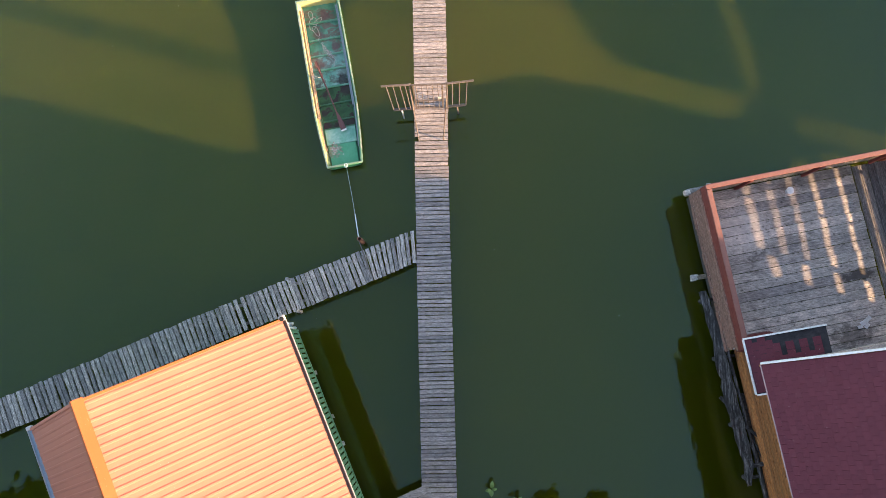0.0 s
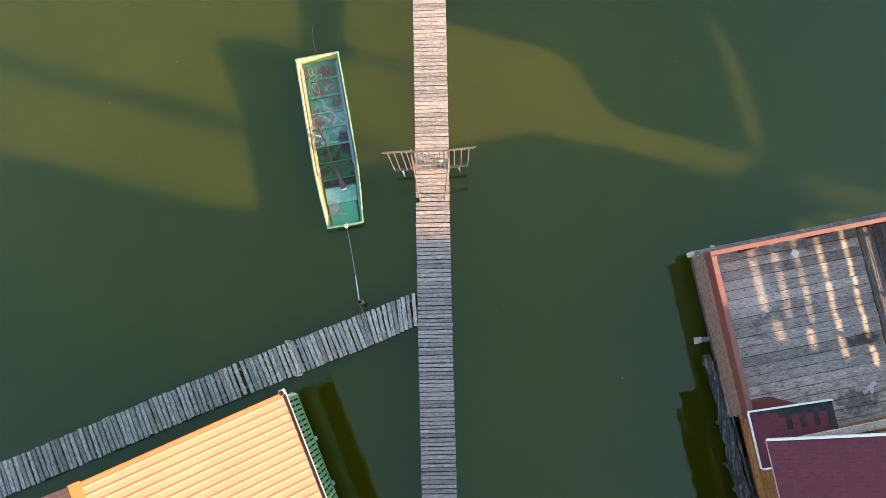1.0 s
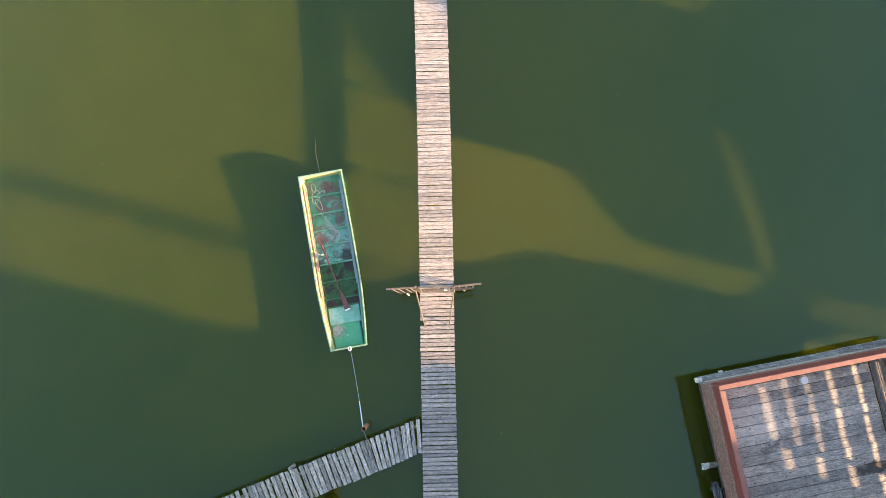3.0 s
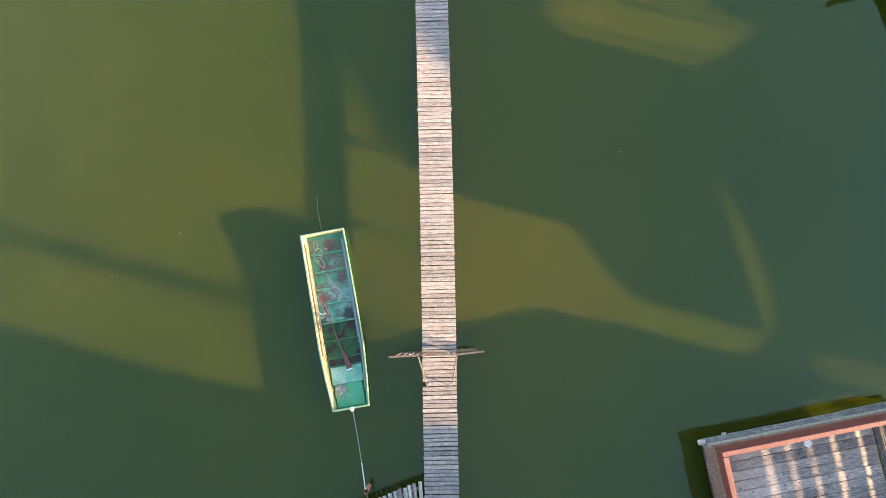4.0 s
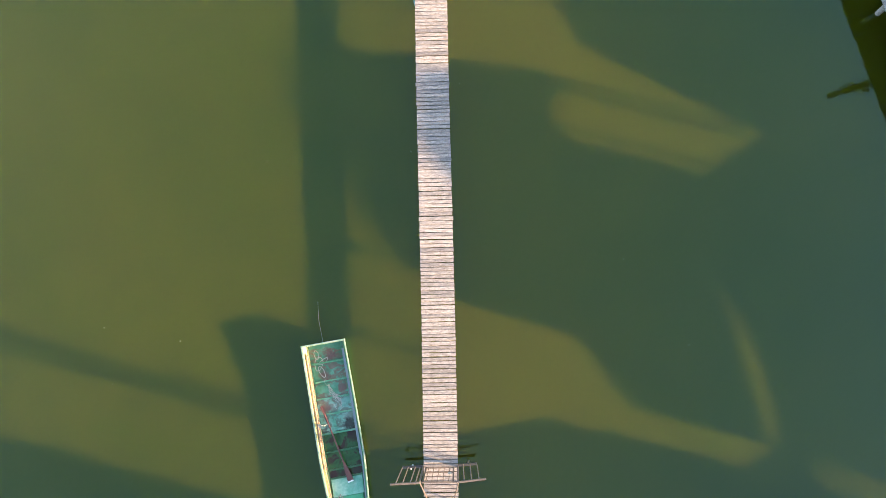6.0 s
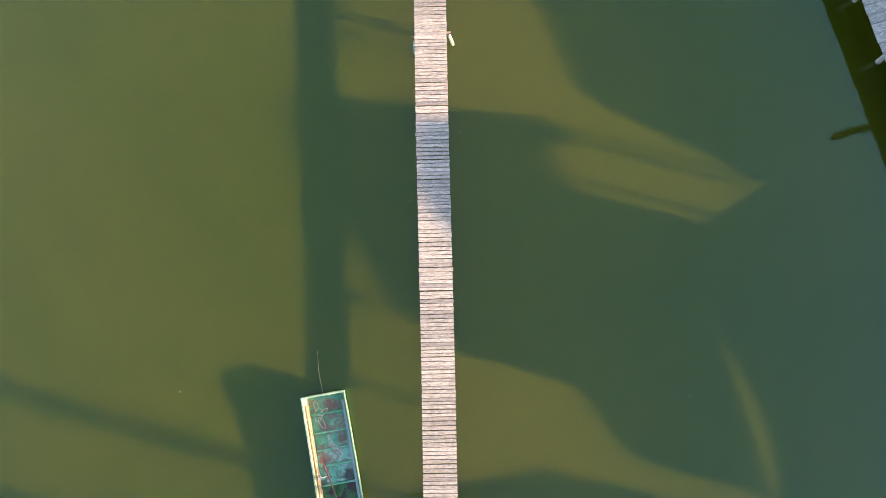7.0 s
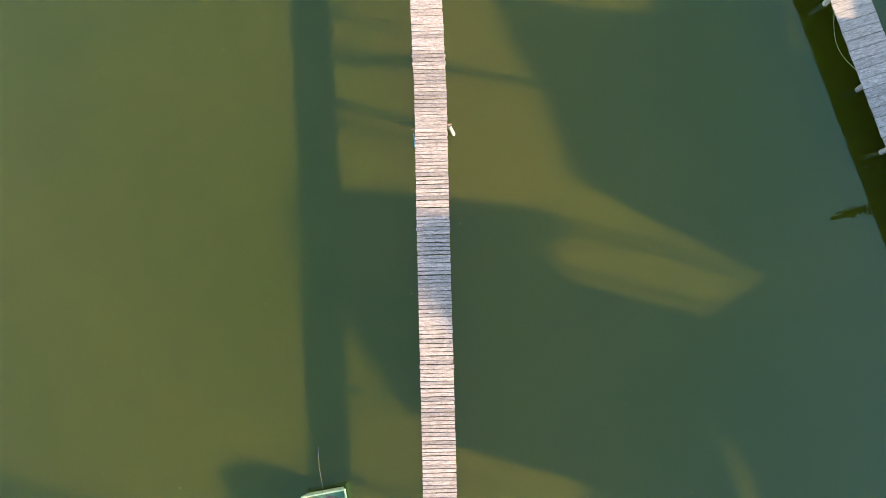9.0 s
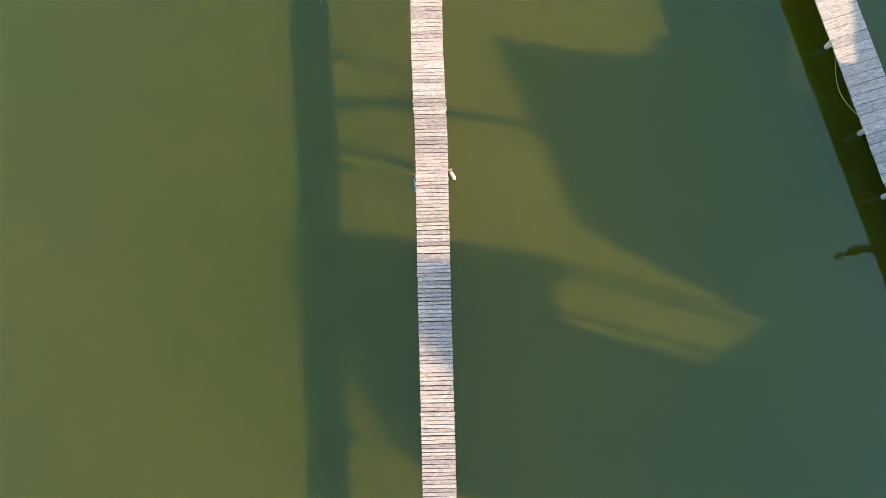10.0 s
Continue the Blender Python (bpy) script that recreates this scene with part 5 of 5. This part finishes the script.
M_DOCKWOOD = wood("pale_dock_plank", (0.15, 0.143, 0.141), (0.265, 0.256, 0.252), (0.40, 0.388, 0.382), vary=0.22, fine=0.6, speck=0.7)
M_TEAL = paint("faded_teal", (0.10, 0.34, 0.40), (0.2, 0.4, 0.45), 0.6)
M_HOSE = paint("hose_yellow", (0.45, 0.46, 0.22), (0.5, 0.5, 0.3), 0.5)
eastern = dock()


# ---- small things at the bridge ----
def gangway():
    t = thing("gangway", "short grey plank gangway from the footbridge to the cabin", "gangway", kind="structure")
    o = Vector((-0.30, -9.27, 0.49))
    for i in range(5):
        a = o + LA * (i * 0.165) + LB * (0.02 + 0.066 * i)
        bit("board", a + LA * 0.08, a + LA * 0.08 - LB * 2.6, 0.155, 0.03, M_PLANK, t)
    for k in (0.3, 2.0):
        q = o - LB * k + LA * 0.4
        bit("bearer", q - LA * 0.4 - Vector((0, 0, 0.06)), q + LA * 0.4 - Vector((0, 0, 0.06)), 0.07, 0.08, M_POST, t)
        bm = bmesh.new()
        rod(bm, (q.x, q.y, -1), (q.x, q.y, 0.40), 0.06, 0.06, 8)
        part("post", bm, M_POST, t)


gangway()


def leaf_mat():
    m, nt, b = blank("pale_leaf", 0.5)
    geo = nt.nodes.new("ShaderNodeNewGeometry")
    col = ramp(nt, geo.outputs["Random Per Island"], [(0.0, (0.09, 0.17, 0.03)), (0.55, (0.22, 0.30, 0.07)), (0.85, (0.40, 0.38, 0.08)), (1.0, (0.5, 0.28, 0.08))])
    nt.links.new(col, b.inputs["Base Color"])
    return m


M_LEAF = leaf_mat()


def plant(x, y, n, seed, size):
    r = random.Random(seed)
    t = thing("waterside_plant", "small leafy green plant with yellowing leaves standing in the water", "plant", pose(x, y, 0))
    bm = bmesh.new()
    rod(bm, (0, 0, -0.3), (0.01, 0.0, 0.34), 0.008, 0.006, 6)
    part("stem", bm, M_LOG, t)
    for i in range(n):
        bm = bmesh.new()
        a, l = r.uniform(0, 6.28), size * r.uniform(0.6, 1.1)
        d, nn = Vector((math.cos(a), math.sin(a), 0)), Vector((-math.sin(a), math.cos(a), 0))
        base = d * 0.015 + Vector((0, 0, 0.22 + 0.12 * r.random()))
        row = []
        for k in range(5):
            q = k / 4
            w = l * 0.62 * math.sin(math.pi * min(1, 0.12 + q * 0.88))
            c = base + d * l * q + Vector((0, 0, 0.06 * math.sin(q * 2.4) - 0.05 * q))
            row.append((bm.verts.new(c + nn * w / 2), bm.verts.new(c - Vector((0, 0, 0.008))), bm.verts.new(c - nn * w / 2)))
        for p, q in zip(row, row[1:]):
            bm.faces.new((p[0], q[0], q[1], p[1]))
            bm.faces.new((p[1], q[1], q[2], p[2]))
        part("leaf", bm, M_LEAF, t)


plant(1.09, -9.41, 6, 31, 0.16)
plant(1.60, -9.63, 7, 32, 0.13)


def reeds(x, y, n, seed, height):
    """A low bushy waterside shrub: stems with many small leaves."""
    r = random.Random(seed)
    t = thing("waterside_shrub", "low bushy green shrub growing at the water's edge", "shrub", pose(x, y, 0))
    bm = bmesh.new()
    tips = []
    for i in range(7):
        a = r.uniform(0, 6.28)
        e = Vector((0.22 * math.cos(a), 0.16 * math.sin(a), height * r.uniform(0.6, 1)))
        rod(bm, (0.2 * e.x, 0.2 * e.y, -0.4), e, 0.012, 0.006, 5)
        tips.append(e)
    part("stems", bm, M_LOG, t)
    bm = bmesh.new()
    for i in range(n):
        c = r.choice(tips) * r.uniform(0.45, 1.05) + Vector((r.gauss(0, 0.07), r.gauss(0, 0.07), r.gauss(0, 0.06)))
        a, l = r.uniform(0, 6.28), r.uniform(0.05, 0.10)
        d = Vector((math.cos(a), math.sin(a), r.uniform(-0.5, 0.5))) * l
        k = Vector((-d.y, d.x, r.uniform(-0.02, 0.02))) * 0.5
        vs = [bm.verts.new(c + v) for v in (-d, k, d, -k)]
        bm.faces.new(vs)
    tagged(part("foliage", bm, M_LEAF, t), kind="stuff")


reeds(2.35, -9.92, 420, 41, 1.15)
reeds(3.45, -9.98, 460, 42, 1.25)
reeds(1.75, -10.2, 200, 43, 0.8)


def bank():
    """The low southern bank, out of sight behind the cabins."""
    bm = bmesh.new()
    r = random.Random(77)
    rows = []
    for j, (y, z) in enumerate(((-13.6, -0.5), (-14.3, 0.15), (-16, 0.5), (-40, 1.2), (-300, 2.0), (-2500, 2.0))):
        rows.append([bm.verts.new((x, y + (r.uniform(-0.4, 0.4) if j < 3 else 0), z)) for x in (-2500, -300, -60, -30, -20, -14, -9, -5, -1, 3, 7, 11, 16, 25, 60, 300, 2500)])
    for a, c in zip(rows, rows[1:]):
        for i in range(len(a) - 1):
            bm.faces.new((a[i], c[i], c[i + 1], a[i + 1]))
    bmesh.ops.recalc_face_normals(bm, faces=bm.faces[:])
    tagged(part("ground", bm, M_GRASS), "grassy lake bank", "ground", kind="structure")


def grass_mat():
    m, nt, b = blank("bank_grass", 0.95)
    v = place(nt, (1, 1, 1), False, True)
    f = grain(nt, v, 0.8, 6.0, 0.65)
    col = ramp(nt, f, [(0.3, (0.035, 0.06, 0.02)), (0.7, (0.10, 0.11, 0.045))])
    nt.links.new(col, b.inputs["Base Color"])
    return m


def bark_leaf():
    m, nt, b = blank("tree_leaf", 0.6)
    geo = nt.nodes.new("ShaderNodeNewGeometry")
    col = ramp(nt, geo.outputs["Random Per Island"], [(0.0, (0.035, 0.06, 0.02)), (0.6, (0.06, 0.09, 0.03)), (1.0, (0.11, 0.11, 0.04))])
    nt.links.new(col, b.inputs["Base Color"])
    return m


M_GRASS, M_TREELEAF = grass_mat(), bark_leaf()
bank()


def tree(x, y, h, seed, label="unseen leafy tree added on the bank to block sky light", group="trees on the bank"):
    r = random.Random(seed)
    t = thing("tree", label, "tree", pose(x, y, 0.3), group=group)
    bm = bmesh.new()
    rod(bm, (0, 0, -0.4), (0.1, 0, h * 0.45), 0.20, 0.13, 10)
    rod(bm, (0.1, 0, h * 0.44), (0.0, 0.1, h * 0.85), 0.13, 0.04, 8)
    ends = []
    for i in range(11):
        a, q = r.uniform(0, 6.28), r.uniform(0.32, 0.8)
        l = h * 0.34 * (1.15 - 0.6 * q)
        s = Vector((0.06, 0.04, h * q))
        e = s + Vector((math.cos(a) * l, math.sin(a) * l, l * 0.5))
        rod(bm, s, e, 0.06, 0.02, 6)
        ends += [s.lerp(e, k) for k in (0.55, 0.8, 1.0)]
    part("trunk", bm, M_LOG, t)
    bm = bmesh.new()
    for i in range(6500):
        c = r.choice(ends) + Vector((r.gauss(0, 0.36), r.gauss(0, 0.36), r.gauss(0, 0.28)))
        a, l = r.uniform(0, 6.28), r.uniform(0.09, 0.19)
        d = Vector((math.cos(a), math.sin(a), r.uniform(-0.6, 0.6))) * l
        k = Vector((-d.y, d.x, r.uniform(-0.04, 0.04))) * 0.55
        bm.faces.new([bm.verts.new(c + v) for v in (-d, k, d, -k)])
    tagged(part("crown", bm, M_TREELEAF, t), kind="stuff")


# unseen trees, added to darken the southern water by hiding sky
for x, y, h, s in ((3.6, -15.2, 8.0, 51), (-1.5, -15.8, 9.0, 52), (-7.0, -16.4, 8.5, 53), (8.3, -17.0, 7.0, 54), (0.9, -17.5, 9.5, 55), (-4.4, -18, 9, 56)):
    tree(x, y, h, s)
tree(-10.7, -10.7, 4.6, 57, "bushy young tree standing in the shallow water", "")


def overhang():
    """A leafy bough leaning out from the shed cabin over the dock."""
    r = random.Random(61)
    t = thing("sapling", "leaning sapling in the water with a leafy bough over the dock", "plant")
    bm = bmesh.new()
    a, b0, c0 = Vector((11.25, 7.6, -0.5)), Vector((11.22, 7.55, 2.3)), Vector((10.1, 7.25, 2.5))
    tube(bm, [a, a.lerp(b0, 0.5) + Vector((-0.04, 0.03, 0)), b0, b0.lerp(c0, 0.4) + Vector((0, 0, 0.1)), c0], 0.02, 6)
    part("stem", bm, M_LOG, t)
    bm = bmesh.new()
    for i in range(260):
        q = r.random()
        c = b0.lerp(c0, q) + Vector((r.gauss(0, 0.04), r.gauss(0, 0.07) * (1.25 - q), r.gauss(0, 0.05)))
        g, l = r.uniform(0, 6.28), r.uniform(0.03, 0.06)
        d = Vector((math.cos(g), math.sin(g), r.uniform(-0.5, 0.5))) * l
        k = Vector((-d.y, d.x, 0.01)) * 0.6
        bm.faces.new([bm.verts.new(c + v) for v in (-d, k, d, -k)])
    tagged(part("foliage", bm, M_TREELEAF, t), kind="stuff")


overhang()


def specks():
    """A few feathers and leaves afloat."""
    r = random.Random(88)
    bm = bmesh.new()
    for i in range(26):
        x, y, l = r.uniform(-11, 11), r.uniform(-9, 14), r.uniform(0.008, 0.022)
        g = r.uniform(0, 6.28)
        d, k = Vector((math.cos(g), math.sin(g), 0)) * l, Vector((-math.sin(g), math.cos(g), 0)) * l * 0.35
        c = Vector((x, y, 0.006))
        bm.faces.new([bm.verts.new(c + v) for v in (-d, k, d + Vector((0, 0, 0.004)), -k)])
    tagged(part("floating_bits", bm, M_SHELL), "tiny pale feathers and leaf bits floating on the water", "debris", kind="stuff")


specks()


def stray_posts():
    t = thing("leaning_post", "pale barked post leaning out beside the footbridge", "post")
    bm = bmesh.new()
    rod(bm, (0.60, 8.98, -0.5), (0.40, 9.17, 0.40), 0.042, 0.038, 10)
    part("post_body", bm, M_PALEPOST, t)
    t = thing("plastic_strip", "faded teal plastic strip caught on the footbridge's edge", "strip")
    bm = bmesh.new()
    box(bm, (-0.385, 8.86, 0.45), (0.02, 0.30, 0.07), Matrix.Rotation(0.05, 3, "Z"), 0.004)
    part("strip_body", bm, M_TEAL, t)
    t = thing("cross_stick", "pale stick pushed under the footbridge planks", "stick")
    bm = bmesh.new()
    beam(bm, (-0.44, 9.10, 0.455), (0.45, 9.20, 0.455), 0.03, 0.03, 0.004)
    part("stick_body", bm, M_PINKWOOD, t)


stray_posts()


# ---- shingles ----
def lay_shingles():
    r = random.Random(17)

    def tab(name, w, h, th):
        bm = bmesh.new()
        box(bm, (0, 0, th / 2), (w, h, th), None, 0.002)
        me = bpy.data.meshes.new(name)
        bm.to_mesh(me)
        bm.free()
        me.materials.append(M_SHINGLE)
        return me
    rest = bmesh.new()
    tabs = [tab("shingle", 0.14, 0.152 - 0.002 * i, 0.003) for i in range(3)]

    def lay(parent, point, slope, u0, u1, v1, pitch, skip=lambda u, v: False):
        x = (RA + Vector((0, 0, slope))).normalized()
        y = -RB
        z = x.cross(y)
        turn = Matrix((x, y, z)).transposed().to_4x4()
        u, row = u0, 0
        while u < u1:
            v = 0.0775 * (row % 2)
            while v < v1:
                c = v + 0.0775
                if v1 > 2 and c > 2.35:
                    q = point(u + pitch / 2, c, 0.008)
                    box(rest, q, (0.14, 0.15, 0.004), turn.to_3x3() @ Matrix.Rotation(0.013, 3, "Y"))
                elif c < v1 + 0.1 and not skip(u, c):
                    ob = new("shingle", r.choice(tabs))
                    ob.parent = parent
                    lean = Matrix.Rotation(0.013, 4, "Y")
                    ob.matrix_basis = Matrix.Translation(point(u + pitch / 2, min(c, v1 - 0.0775), 0.006 + 0.0015 * r.random())) @ turn @ lean
                v += 0.155
            u += pitch
            row += 1
    lay(roof_r, rp, SLOPE, 0.0, 1.56, 3.4, 0.0826)
    tagged(part("shingle_field", rest, M_SHINGLE, roof_r), kind="stuff")

    def bare(u, v):
        n = int(round(u / 0.11))
        return (u > 0.42 and v < (0.36 if n % 2 else 0.20)) or u > 1.15
    lay(porch_r, porch_point, 0.33, 0.0, 1.22, 1.0, 0.11, bare)


lay_shingles()


def lay_terrace():
    r = random.Random(8)
    ms = [plank_mesh("board", 3.30, 0.191, 0.03, M_DECK, r, 6, 0.003) for _ in range(5)]
    e = [plank_mesh("board", 3.30, 0.148, 0.03, M_DARKDECK, r, 6, 0.003) for _ in range(3)]
    turn = math.atan2(RA.y, RA.x)
    v = 0.10
    while v < 4.15:
        ob = new("board", r.choice(ms))
        ob.parent = terrace
        ob.location = tp(0.12 + 1.62 + (0.22 if v > 3.3 else 0.0) + r.uniform(-0.01, 0.01), v, DECK_Z + r.uniform(-0.003, 0.003))
        ob.rotation_euler = (r.uniform(-0.012, 0.012), 0, turn + r.uniform(-0.002, 0.002) + (math.pi if r.random() < 0.5 else 0))
        v += 0.2
    for i in range(5):
        ob = new("board", r.choice(e))
        ob.parent = terrace
        ob.location = tp(3.50 + 0.158 * i, 1.70, DECK_Z + r.uniform(-0.003, 0.003))
        ob.rotation_euler = (0, 0, turn - math.pi / 2 + r.uniform(-0.004, 0.004))


lay_terrace()


# ---- planks ----
def lay_bridge():
    """Cross planks of uneven breadth: mostly tight joints, now and then an open one or a broad board."""
    r = random.Random(3)
    usual = [plank_mesh("plank", PIER_W, 0.08, 0.045, M_PLANK, r, 5, 0.003) for _ in range(12)]
    broad = [plank_mesh("plank", PIER_W, 0.18, 0.03, M_PLANK, r, 5, 0.003) for _ in range(3)]
    y = -11.3
    while y < 14.2:
        b = any(k < y < k + 0.09 for k in (4.7, 7.08, 10.92, 11.42, 12.55)) or (y > 9.5 and r.random() < 0.03)
        w = 0.18 if b else (0.073 if y < -2.6 else 0.075) * r.uniform(0.80, 1.16)
        tight = 0.016 if y < -2.6 else 0.0115
        gap = tight * r.uniform(0.5, 1.4) if r.random() < 0.82 else r.uniform(0.015, 0.025)
        c = y + w / 2
        ob = new("plank", r.choice(broad if b else usual))
        ob.parent = bridge
        ob.location = (pier_x(c) + r.gauss(0, 0.0022), c, deck_z(c) + r.uniform(-0.004, 0.004))
        ob.rotation_euler = (r.uniform(-0.025, 0.025), r.uniform(-0.008, 0.008), r.gauss(0, 0.005) + (math.pi if r.random() < 0.5 else 0))
        long = 0.045 if r.random() < 0.018 else 0.0
        ob.scale = (1.0 + r.gauss(0, 0.003) + long, w / (0.18 if b else 0.08), 1)
        if abs(c + 2.06) < 0.045:
            ob.scale.x = 0.85
            ob.location.x += 0.055
        y += w + gap


lay_bridge()


def lay_branch():
    r = random.Random(5)
    meshes = [plank_mesh("plank", 0.69, 0.081, 0.04, M_BRANCH, r) for _ in range(8)]
    s = 0.06
    while s < 11.5:
        x, y, a = along(BR, s)
        k = min(1.0, s / 1.4)
        a0 = math.radians(2 + 19.5 * k)
        hole = 3.86 < s < 3.95
        if not hole:
            ob = new("plank", meshes[r.randrange(8)])
            ob.parent = branch
            ob.location = (x + r.uniform(-0.01, 0.01), y + r.uniform(-0.012, 0.012), PIER_Z + r.uniform(-0.004, 0.004))
            ob.rotation_euler = (r.uniform(-0.03, 0.03), r.uniform(-0.01, 0.01), math.pi / 2 + a0 + r.uniform(-0.025, 0.025))
            ob.scale = (1 + r.uniform(-0.018, 0.018), r.uniform(0.88, 1.06), 1)
        s += 0.062 if hole else 0.104


lay_branch()


def lay_dock():
    r = random.Random(9)
    meshes = [plank_mesh("plank", DOCK_W, 0.216, 0.03, M_DOCKWOOD, r) for _ in range(6)]
    s = -2.8
    while s < 8.4:
        ob = new("plank", meshes[r.randrange(6)])
        ob.parent = eastern
        ob.location = D0 + DD * s + DN * r.uniform(-0.008, 0.008) + Vector((0, 0, r.uniform(-0.003, 0.003)))
        ob.rotation_euler = (0, r.uniform(-0.006, 0.006), math.atan2(DN.y, DN.x) + r.uniform(-0.006, 0.006) + (math.pi if r.random() < 0.5 else 0))
        s += 0.225


lay_dock()
